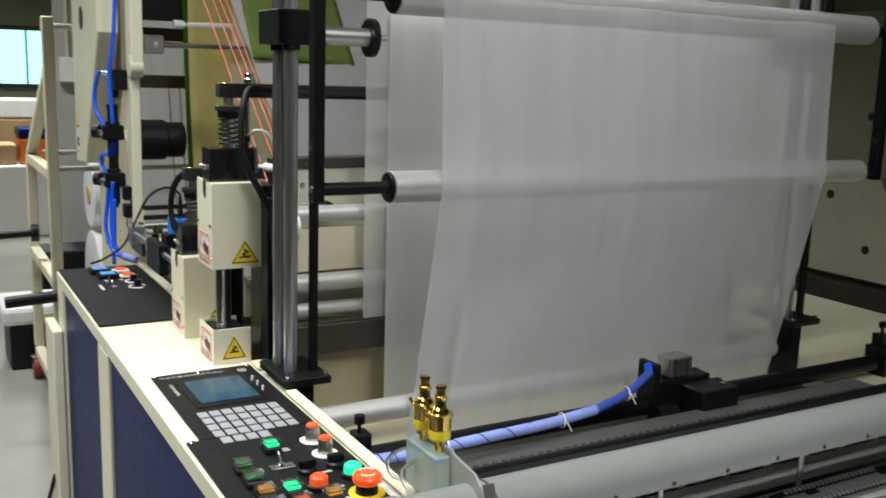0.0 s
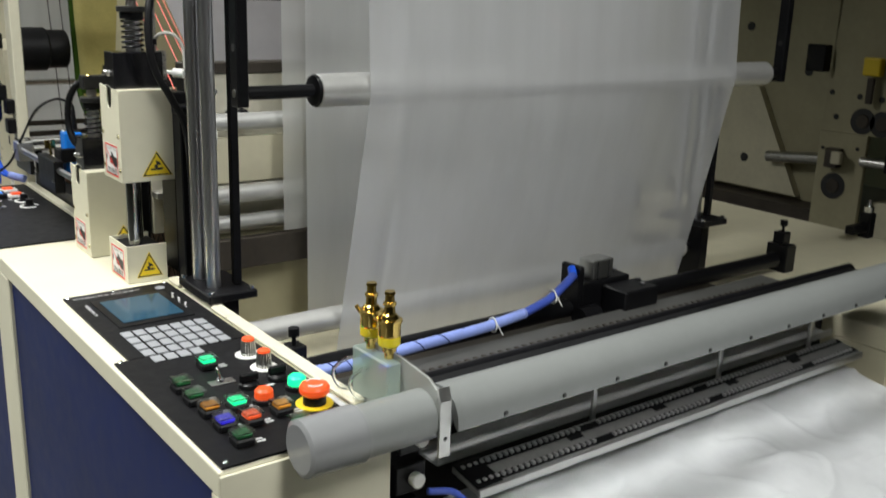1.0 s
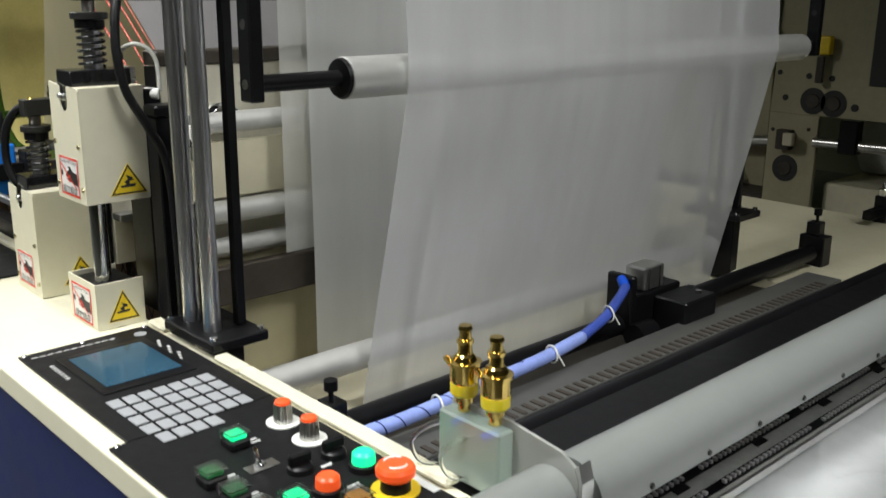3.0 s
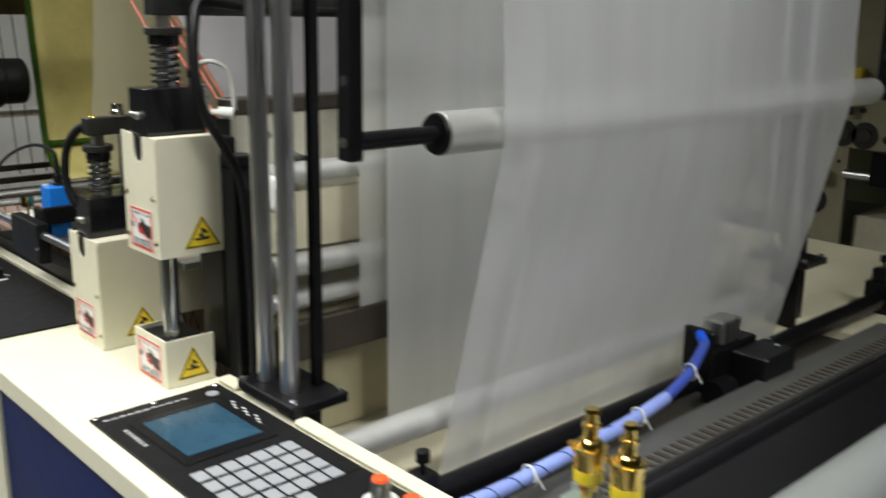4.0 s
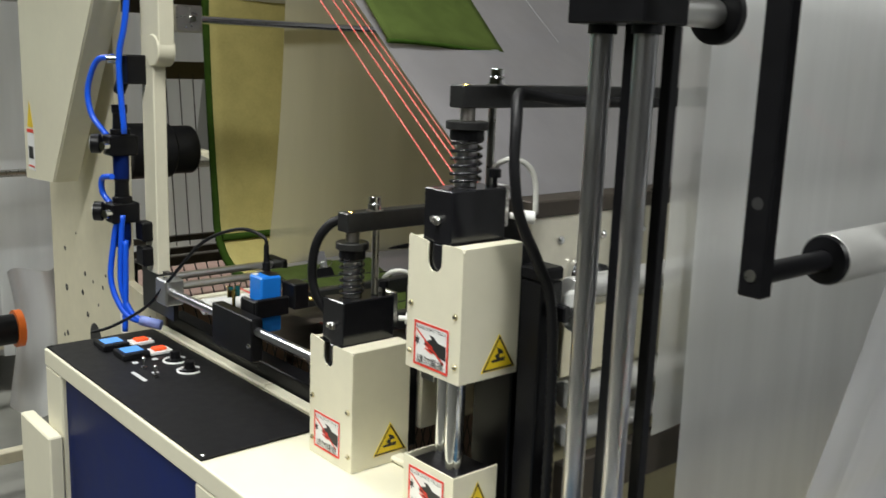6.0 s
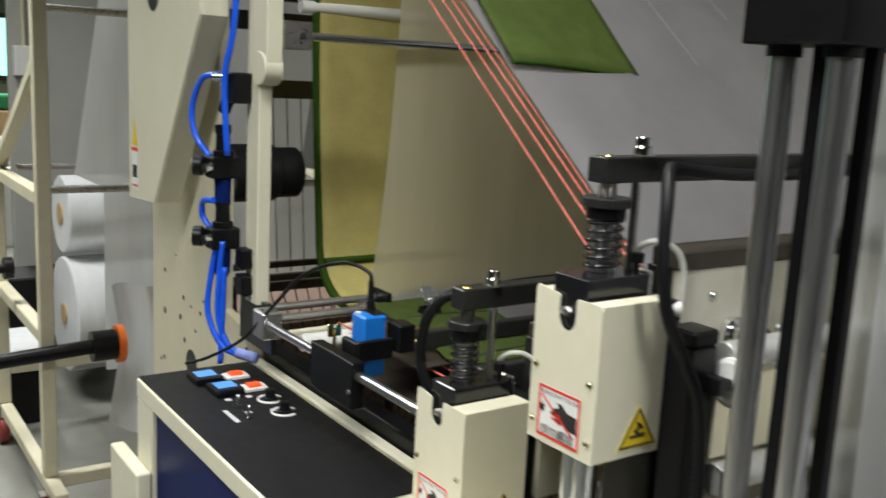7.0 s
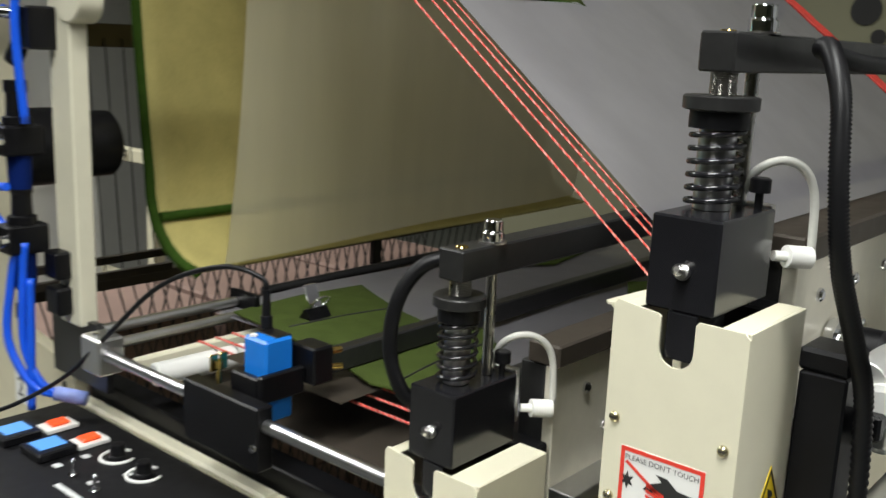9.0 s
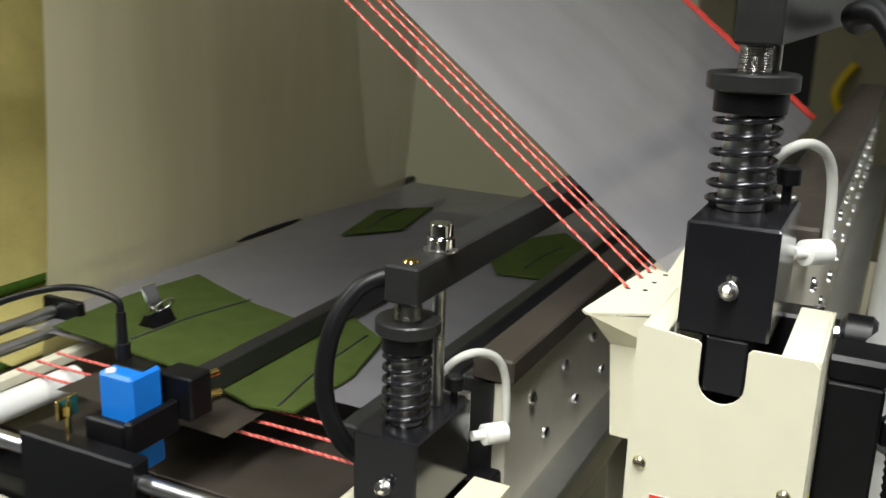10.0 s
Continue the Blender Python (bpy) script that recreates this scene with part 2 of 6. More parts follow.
def smooth_line(pts, per=8):
    """A Catmull-Rom line through the points."""
    pts = [Vector(p) for p in pts]
    ext = [2 * pts[0] - pts[1], *pts, 2 * pts[-1] - pts[-2]]
    out = []
    for i in range(1, len(ext) - 2):
        a, b, c, d = ext[i - 1:i + 3]
        for k in range(per):
            t = k / per
            out.append(0.5 * (2 * b + (c - a) * t + (2 * a - 5 * b + 4 * c - d) * t * t + (3 * b - a - 3 * c + d) * t ** 3))
    return out + [pts[-1]]


def tube(pts, r, seg=10, per=8, bm=None, ribs=0.0, curved=True):
    """A round tube along a line; ribs: the depth of its corrugation."""
    b = bm or bmesh.new()
    line = smooth_line(pts, per) if curved else [Vector(p) for p in pts]
    ref = None
    rings = []
    for i, p in enumerate(line):
        t = (line[min(i + 1, len(line) - 1)] - line[max(i - 1, 0)]).normalized()
        x = t.orthogonal().normalized() if ref is None else (ref - t * ref.dot(t)).normalized()
        ref, y = x, t.cross(x)
        rad = r - ribs * (i % 2)
        rings.append([b.verts.new(p + (x * math.cos(k * 2 * math.pi / seg) + y * math.sin(k * 2 * math.pi / seg)) * rad) for k in range(seg)])
    for p, q in zip(rings, rings[1:]):
        for k in range(seg):
            f = b.faces.new((p[k], p[(k + 1) % seg], q[(k + 1) % seg], q[k]))
            f.smooth = True
    b.faces.new(rings[0][::-1])
    b.faces.new(rings[-1])
    return b


def plate(outline, axis, lo, hi, bm=None, bevel=0.0):
    """A flat plate: a 2D outline, set at right angles to an axis, from lo to hi along it."""
    b = bmesh.new()
    put = {"x": lambda u, v, w: (w, u, v), "y": lambda u, v, w: (u, w, v), "z": lambda u, v, w: (u, v, w)}[axis]
    f0 = b.faces.new([b.verts.new(put(u, v, lo)) for u, v in outline])
    r = bmesh.ops.extrude_face_region(b, geom=[f0])
    d = Vector(put(0, 0, hi)) - Vector(put(0, 0, lo))
    bmesh.ops.translate(b, verts=[e for e in r["geom"] if isinstance(e, bmesh.types.BMVert)], vec=d)
    bmesh.ops.recalc_face_normals(b, faces=b.faces)
    if bevel:
        es = [e for e in b.edges if abs((e.verts[0].co - e.verts[1].co).normalized().dot(d.normalized())) < 0.5]
        bmesh.ops.bevel(b, geom=es, offset=bevel, segments=1, affect="EDGES")
    return merge(bm, b) if bm else b


def sheet(fn, nu, nv, bm=None, thick=0.0):
    """A smooth sheet of nu by nv cells from fn(u, v), u and v from 0 to 1."""
    b = bm or bmesh.new()
    g = [[b.verts.new(fn(i / nu, j / nv)) for j in range(nv + 1)] for i in range(nu + 1)]
    for i in range(nu):
        for j in range(nv):
            f = b.faces.new((g[i][j], g[i + 1][j], g[i + 1][j + 1], g[i][j + 1]))
            f.smooth = True
    if thick:
        bmesh.ops.recalc_face_normals(b, faces=b.faces)
        bmesh.ops.solidify(b, geom=b.faces[:], thickness=thick)
    return b


def hexnut(at, to, r, h, bm=None):
    return lathe(at, Vector(at) + (Vector(to) - Vector(at)).normalized(), [(0, r * 0.94), (h * 0.1, r), (h * 0.9, r), (h, r * 0.94)], 6, bm)


def screw(at, direction, r=0.0035, bm=None):
    d = Vector(direction)
    return lathe(at, Vector(at) + d, [(0, r), (r * 0.4, r * 0.95), (r * 0.7, r * 0.6)], 12, bm)


def lettering(body, size, m):
    """The mesh of a line of writing, laid by the matrix m."""
    cu = bpy.data.curves.new("writing", "FONT")
    cu.body, cu.size, cu.align_x, cu.align_y = body, size, "CENTER", "CENTER"
    ob = bpy.data.objects.new("writing", cu)
    scene.collection.objects.link(ob)
    me = bpy.data.meshes.new_from_object(ob.evaluated_get(bpy.context.evaluated_depsgraph_get()))
    bpy.data.objects.remove(ob)
    b = bmesh.new()
    b.from_mesh(me)
    bpy.data.meshes.remove(me)
    bmesh.ops.transform(b, matrix=m, verts=b.verts)
    return b


def each(name, meshes, mat, parent, label=""):
    """One part for each mesh of a list."""
    for bm in meshes:
        part(name, bm, mat, parent, label)


def bars(rows, m, bm=None):
    """Unreadable writing as flat bars: (x0, x1, y0, y1) in the plane of the matrix m."""
    b = bm or bmesh.new()
    for x0, x1, y0, y1 in rows:
        b.faces.new([b.verts.new(m @ Vector((x, y, 0))) for x, y in ((x0, y0), (x1, y0), (x1, y1), (x0, y1))])
    return b


# ---- the hall ----
TOP = 0.95
FLOOR = -0.24
solo("floor", box(-6, 9, -5, 16, FLOOR - 0.1, FLOOR, 0), CONCRETE, "grey sealed concrete factory floor with scuffs", "floor", kind="structure")
solo("ceiling", box(-6, 9, -5, 16, 5.0, 5.1, 0), WALLPAINT, "dull painted hall ceiling", "ceiling", kind="structure")
solo("wall_north", box(-6, 9, 16, 16.15, FLOOR, 5, 0), WALLPAINT, "olive cream painted hall wall", "wall", kind="structure")
solo("wall_south", box(-6, 9, -5.15, -5, FLOOR, 5, 0), WALLPAINT, "olive cream painted hall wall", "wall", kind="structure")
solo("wall_west", box(-6.15, -6, -5, 16, FLOOR, 5, 0), WALLPAINT, "olive cream painted hall wall", "wall", kind="structure")
solo("wall_east", box(9, 9.15, -5, 16, FLOOR, 5, 0), WALLPAINT, "olive cream painted hall wall", "wall", kind="structure")


def build_cabinet():
    """The near side cabinet, with its rails, navy panels and cream top."""
    c = thing("machine_cabinet", (0.48, 1.9, FLOOR), "cream steel machine side cabinet with navy panels", "machine cabinet")
    part("worktop", box(0.357, 0.592, 1.032, 2.80, TOP - 0.034, TOP, 0.003, seg=2), CREAM, c)
    for y0, y1 in ((1.032, 1.060), (2.05, 2.165), (2.715, 2.80)):
        part("upright", box(0.358, 0.398, y0, y1, FLOOR, TOP - 0.035, 0.003), CREAM, c)
        part("upright", box(0.552, 0.592, y0, y1, FLOOR, TOP - 0.035, 0.003), CREAM, c)
    for y0, y1 in ((1.062, 2.048), (2.167, 2.713)):
        part("side_panel", box(0.366, 0.372, y0, y1, FLOOR + 0.12, TOP - 0.037, 0.001), NAVY, c, "navy blue painted sheet panel")
        part("bottom_rail", box(0.358, 0.398, y0, y1, FLOOR + 0.06, FLOOR + 0.118, 0.002), CREAM, c)
    part("end_panel", box(0.356, 0.593, 1.0275, 1.0315, FLOOR + 0.01, TOP - 0.004, 0.001), CREAM, c)
    part("hinge_box", box(0.330, 0.3565, 2.712, 2.88, FLOOR, 0.80, 0.003), CREAM, c)
    return c


build_cabinet()

# raised rims along the far side of the worktop
for y0, y1 in ((1.10, 1.50), (1.502, 1.565), (1.712, 1.76), (1.885, 2.35), (2.352, 2.79)):
    solo("edge_rim", box(0.578, 0.600, y0, y1, TOP + 0.001, TOP + 0.010, 0.003), CREAM, "raised cream steel rim along the worktop", "trim", "worktop rims")


def screen_panel():
    p = thing("control_panel", (0.48, 1.39, TOP + 0.0012), "black control panel with a display, keypad and lit buttons", "control panel")
    z = TOP + 0.0012
    part("rear_plate", plate([(0.384, 1.412), (0.573, 1.412), (0.573, 1.752), (0.384, 1.748)], "z", z, z + 0.003), SATIN, p)
    part("front_plate", plate([(0.362, 1.034), (0.573, 1.034), (0.573, 1.410), (0.362, 1.410)], "z", z, z + 0.003), SATIN, p)
    t = z + 0.0032
    # display
    part("display_frame", box(0.416, 0.545, 1.548, 1.702, t, t + 0.002, 0.0008), BLACK, p)
    part("display", box(0.428, 0.532, 1.565, 1.686, t + 0.0022, t + 0.0032, 0.0004), LCD, p, "dim blue grey display")
    # unreadable printing round the display, on the panel
    m = Matrix.Translation((0, 0, t + 0.0003))
    rows = [(0.545 + k % 3 * 0.004, 0.549 + k % 3 * 0.004, 1.595 + 0.010 * k, 1.602 + 0.010 * k) for k in range(9)]
    rows += [(0.395 + 0.011 * k, 0.403 + 0.011 * k, 1.728, 1.731) for k in range(11)]
    rows += [(0.402, 0.408, 1.628 + 0.009 * k, 1.632 + 0.009 * k) for k in range(7)]
    each("printed_mark", [bars([r], m) for r in rows], PRINT, p)
    ring = lathe((0.548, 1.722, t), (0.548, 1.722, t + 1), [(0, 0.009), (0.0008, 0.009)], 24)
    part("emblem", ring, KEY, p, "pale oval emblem")
    # keys: seven across, four deep, and a short last row
    for i in range(7):
        for j in range(5):
            if j == 4 and i > 3:
                continue
            x0, y0 = 0.408 + 0.0203 * i + (0.004 if j == 4 else 0), 1.500 - 0.030 * j
            part("key", box(x0, x0 + 0.0166, y0, y0 + 0.0240, t, t + 0.0022, 0.001), KEY, p)
    legends = []

    def square_button(x, y, cap, lit=False, name="push_button"):
        b = part(name, box(x - 0.0125, x + 0.0125, y - 0.0125, y + 0.0125, t, t + 0.010, 0.002), RUBBER, p)
        part("lens_cap", box(x - 0.0100, x + 0.0100, y - 0.0100, y + 0.0100, t + 0.0102, t + 0.016, 0.002), cap, b)
        part("guard", box(x - 0.0128, x + 0.0128, y - 0.0128, y + 0.0128, t + 0.0175, t + 0.0188, 0.0004), CLEAR, b, "clear hinged plastic guard")
        part("guard_leg", box(x - 0.0128, x - 0.0118, y + 0.006, y + 0.012, t + 0.0102, t + 0.0174, 0), CLEAR, b)
        legends.append((x + 0.016, x + 0.028, y - 0.008, y - 0.004))
        legends.append((x + 0.017, x + 0.027, y - 0.001, y + 0.003))

    for x, y, cap in ((0.468, 1.322, GREENGLOW), (0.407, 1.266, GREENCAP), (0.406, 1.219, GREENCAP), (0.408, 1.173, AMBERCAP), (0.408, 1.126, BLUECAP), (0.408, 1.077, GREENCAP), (0.444, 1.169, GREENGLOW), (0.441, 1.120, REDCAP), (0.487, 1.127, AMBERCAP), (0.486, 1.072, GREENCAP)):
        square_button(x, y, cap)
    # round push buttons
    for x, y, cap, r in ((0.484, 1.172, REDCAP, 0.013), (0.542, 1.188, GREENGLOW, 0.013)):
        b = part("round_button", lathe((x, y, t), (x, y, t + 1), [(0, r + 0.004), (0.006, r + 0.003), (0.007, r)]), BLACK, p)
        part("lens_cap", lathe((x, y, t + 0.0072), (x, y, t + 1), [(0, r), (0.010, r * 0.95), (0.013, r * 0.7)]), cap, b)
        legends.append((x + 0.02, x + 0.035, y - 0.01, y - 0.004))
    # selector switches
    for x, y in ((0.489, 1.228), (0.535, 1.232)):
        b = part("selector_switch", lathe((x, y, t), (x, y, t + 1), [(0, 0.015), (0.006, 0.014), (0.008, 0.011)]), BLACK, p)
        part("lever", box(x - 0.014, x + 0.014, y - 0.0035, y + 0.0035, t + 0.008, t + 0.021, 0.002), BLACK, b)
        legends.append((x + 0.02, x + 0.034, y - 0.012, y - 0.007))
    # fluted potentiometer knobs on white dials
    for x, y in ((0.540, 1.337), (0.538, 1.281)):
        b = part("dial_plate", lathe((x, y, t), (x, y, t + 1), [(0, 0.020), (0.0012, 0.020)], 32), WHITE, p, "round white dial plate")
        k = bmesh.new()
        n = 36
        top = [k.verts.new((x + math.cos(a * 2 * math.pi / n) * (0.0105 - 0.0009 * (a % 2)), y + math.sin(a * 2 * math.pi / n) * (0.0105 - 0.0009 * (a % 2)), t + 0.024)) for a in range(n)]
        low = [k.verts.new((x + math.cos(a * 2 * math.pi / n) * (0.0115 - 0.0009 * (a % 2)), y + math.sin(a * 2 * math.pi / n) * (0.0115 - 0.0009 * (a % 2)), t + 0.0013)) for a in range(n)]
        for a in range(n):
            k.faces.new((low[a], low[(a + 1) % n], top[(a + 1) % n], top[a]))
        k.faces.new(top)
        kn = part("knob", k, STEEL, b, "fluted silver knob")
        part("knob_cap", lathe((x, y, t + 0.0242), (x, y, t + 1), [(0, 0.0095), (0.003, 0.009), (0.004, 0.007)]), REDCAP, b, "orange red knob cap")
    # toggle switch
    b = part("toggle_switch", box(0.446, 0.482, 1.255, 1.271, t, t + 0.0012, 0.0004), STEEL, p)
    part("toggle_nut", hexnut((0.462, 1.263, t + 0.0014), (0.462, 1.263, 2), 0.006, 0.004), CHROME, b)
    part("toggle_lever", lathe((0.462, 1.263, t + 0.005), (0.457, 1.271, t + 0.03), [(0, 0.002), (0.014, 0.003), (0.018, 0.002)], 12), CHROME, b)
    # emergency stop
    x, y = 0.538, 1.131
    e = part("emergency_stop", lathe((x, y, t), (x, y, 2), [(0, 0.0255), (0.0012, 0.0255)], 36), YELLOW, p, "red mushroom emergency stop on a yellow ring")
    part("stem", lathe((x, y, t + 0.0014), (x, y, 2), [(0, 0.016), (0.014, 0.015)], 28), BLACK, e)
    part("mushroom", lathe((x, y, t + 0.0145), (x, y, 2), [(0, 0.017), (0.004, 0.0205), (0.010, 0.0205), (0.014, 0.018), (0.0155, 0.012), (0.0158, 0.001)], 36), REDCAP, e, "red mushroom head")
    mk = bmesh.new()
    for s in (0.4, 3.5):
        tube([(x + 0.0125 * math.cos(s + a * 0.35), y + 0.0125 * math.sin(s + a * 0.35), t + 0.0301) for a in range(6)], 0.0012, 6, 3, mk)
    part("turn_arrow", mk, PAPER, e, "white turning arrows")
    legends.append((0.562, 0.572, 1.10, 1.15))
    each("legend", [bars([r], m) for r in legends if r[1] < 0.573], PRINT, p)
    for sx, sy in ((0.370, 1.042), (0.370, 1.405), (0.566, 1.042), (0.390, 1.742), (0.470, 1.742), (0.565, 1.745)):
        part("screw", screw((sx, sy, t), (0, 0, 1), 0.0042), CHROME, p)
    return p


screen_panel()


def rear_panel():
    p = thing("auxiliary_panel", (0.47, 2.47, TOP + 0.0012), "plain black auxiliary panel with thermostats, rockers and two dials", "control panel")
    z = TOP + 0.0012
    part("plate", plate([(0.361, 2.150), (0.574, 2.150), (0.574, 2.795), (0.361, 2.795)], "z", z, z + 0.003), SATIN, p)
    t = z + 0.0032
    for x, y in ((0.459, 2.722), (0.468, 2.648)):
        b = part("thermostat", box(x - 0.026, x + 0.026, y - 0.026, y + 0.026, t, t + 0.012, 0.002), BLACK, p)
        part("readout", box(x - 0.018, x + 0.018, y - 0.014, y + 0.018, t + 0.0122, t + 0.0132, 0.0005), LCDBLUE, b, "lit blue readout")
    for x, y in ((0.514, 2.714), (0.518, 2.640)):
        b = part("rocker_switch", box(x - 0.022, x + 0.022, y - 0.016, y + 0.016, t, t + 0.006, 0.001), WHITE, p, "white framed rocker switch")
        part("rocker", box(x - 0.013, x + 0.013, y - 0.010, y + 0.010, t + 0.0062, t + 0.011, 0.002), REDCAP, b, "red rocker")
    for x, y in ((0.522, 2.577), (0.518, 2.510)):
        b = part("dial_knob", lathe((x, y, t), (x, y, 2), [(0, 0.013), (0.004, 0.012), (0.005, 0.010), (0.018, 0.009), (0.0185, 0.007)], 28), BLACK, p)
        a = bmesh.new()
        tube([(x + 0.021 * math.cos(s), y + 0.021 * math.sin(s), t + 0.0006) for s in [0.2 + 0.42 * k for k in range(13)]], 0.0022, 6, 3, a)
        part("dial_scale", a, PAPER, b, "white ring scale")
    for x, y in ((0.456, 2.566), (0.453, 2.510)):
        b = part("toggle", hexnut((x, y, t), (x, y, 2), 0.006, 0.004), CHROME, p)
        part("lever", lathe((x, y, t + 0.004), (x + 0.003, y + 0.004, t + 0.03), [(0, 0.002), (0.016, 0.003), (0.018, 0.002)], 10), CHROME, b)
    each("legend", [bars([r], Matrix.Translation((0, 0, t + 0.0003))) for r in ((0.428, 0.436, 2.50, 2.56), (0.452, 0.462, 2.60, 2.612), (0.49, 0.50, 2.60, 2.612), (0.458, 0.47, 2.53, 2.54), (0.50, 0.51, 2.52, 2.53))], PRINT, p)
    for sx, sy in ((0.368, 2.158), (0.566, 2.158), (0.368, 2.788)):
        part("screw", screw((sx, sy, t), (0, 0, 1), 0.004), CHROME, p)


rear_panel()


# ---- press heads ----
def touch_sign(parent, x, y0, y1, z0, z1, readable):
    """The square 'don't touch' sticker on a face that looks along -x."""
    s = part("touch_sign", box(x - 0.0006, x - 0.0001, y0, y1, z0, z1, 0), PAPER, parent, "white sticker with a red border and a struck-out dark shape")
    w, h = y1 - y0, z1 - z0
    m = Matrix.Translation((x - 0.0009, (y0 + y1) / 2, (z0 + z1) / 2)) @ Matrix(((0, 0, -1, 0), (-1, 0, 0, 0), (0, 1, 0, 0), (0, 0, 0, 1)))
    e = w * 0.5
    k = w * 0.05
    part("border", bars([(-e, e, h / 2 - k, h / 2), (-e, e, -h / 2, -h / 2 + k), (-e, -e + k, -h / 2 + k, h / 2 - k), (e - k, e, -h / 2 + k, h / 2 - k)], m), REDINK, s)
    # the dark shapes of the picture
    b = bmesh.new()
    pic = [(-0.14, 0.04), (0.02, 0.12), (-0.06, 0.20), (0.08, 0.19), (0.20, 0.08), (0.43, 0.06), (0.44, -0.26), (0.25, -0.23), (0.08, -0.18), (-0.16, -0.15), (0.00, -0.09), (-0.20, -0.05)]
    b.faces.new([b.verts.new(m @ Vector((u * w, v * h + 0.06 * h, 0))) for u, v in pic])
    star = [(-0.40 + 0.09 * (1 if q % 2 else 0.45) * math.cos(q * math.pi / 6), 0.06 + 0.13 * (1 if q % 2 else 0.45) * math.sin(q * math.pi / 6)) for q in range(12)]
    b.faces.new([b.verts.new(m @ Vector((u * w, v * h, 0))) for u, v in star])
    part("pictogram", b, INK, s)
    m2 = Matrix.Translation((-0.0004, 0, 0)) @ m
    b = bmesh.new()
    b.faces.new([b.verts.new(m2 @ Vector((u * w, v * h, 0))) for u, v in ((-0.44, 0.30), (-0.41, 0.33), (0.40, -0.27), (0.37, -0.30))])
    for q in range(3):
        b.faces.new([b.verts.new(m2 @ Vector((u * w, v * h, 0))) for u, v in ((-0.16, 0.10 - q * 0.07), (0.06, 0.03 - q * 0.07), (0.06, -0.01 - q * 0.07), (-0.16, 0.06 - q * 0.07))])
    part("strike", b, REDINK, s)
    part("upper_writing", lettering("PLEASE DON'T TOUCH", w * 0.085, m2 @ Matrix.Translation((0, h * 0.37, 0))), INK, s)
    part("lower_writing", lettering("請勿觸摸", w * 0.20, m2 @ Matrix.Translation((0, -h * 0.36, 0))), INK, s)


def warning_triangle(parent, y, x0, x1, z0, z1):
    """The yellow triangle on a face that looks along -y."""
    tri = [(x0, z0), (x1, z0), ((x0 + x1) / 2, z1)]
    cx, cz = (x0 + x1) / 2, z0 + (z1 - z0) * 0.36
    s = part("warning_triangle", plate([(cx + (u - cx) * 1.0, cz + (v - cz) * 1.0) for u, v in tri], "y", y - 0.0006, y - 0.0001), YELLOW, parent, "yellow triangular warning sticker with a black rim")
    b = bmesh.new()
    rim = [(cx + (u - cx) * 0.94, cz + (v - cz) * 0.94) for u, v in tri]
    inn = [(cx + (u - cx) * 0.80, cz + (v - cz) * 0.80) for u, v in tri]
    for k in range(3):
        q = (k + 1) % 3
        b.faces.new([b.verts.new((p[0], y - 0.0009, p[1])) for p in (rim[k], rim[q], inn[q], inn[k])])
    w = x1 - x0
    pic = [(-0.20, -0.10), (0.16, -0.10), (0.20, -0.02), (0.02, -0.02), (0.02, 0.06), (0.14, 0.06), (0.10, 0.14), (-0.06, 0.22), (-0.02, 0.10), (-0.12, 0.04), (-0.06, -0.03), (-0.22, -0.05)]
    b.faces.new([b.verts.new((cx + u * w, y - 0.0009, cz + v * w)) for u, v in pic])
    part("symbol", b, INK, s)


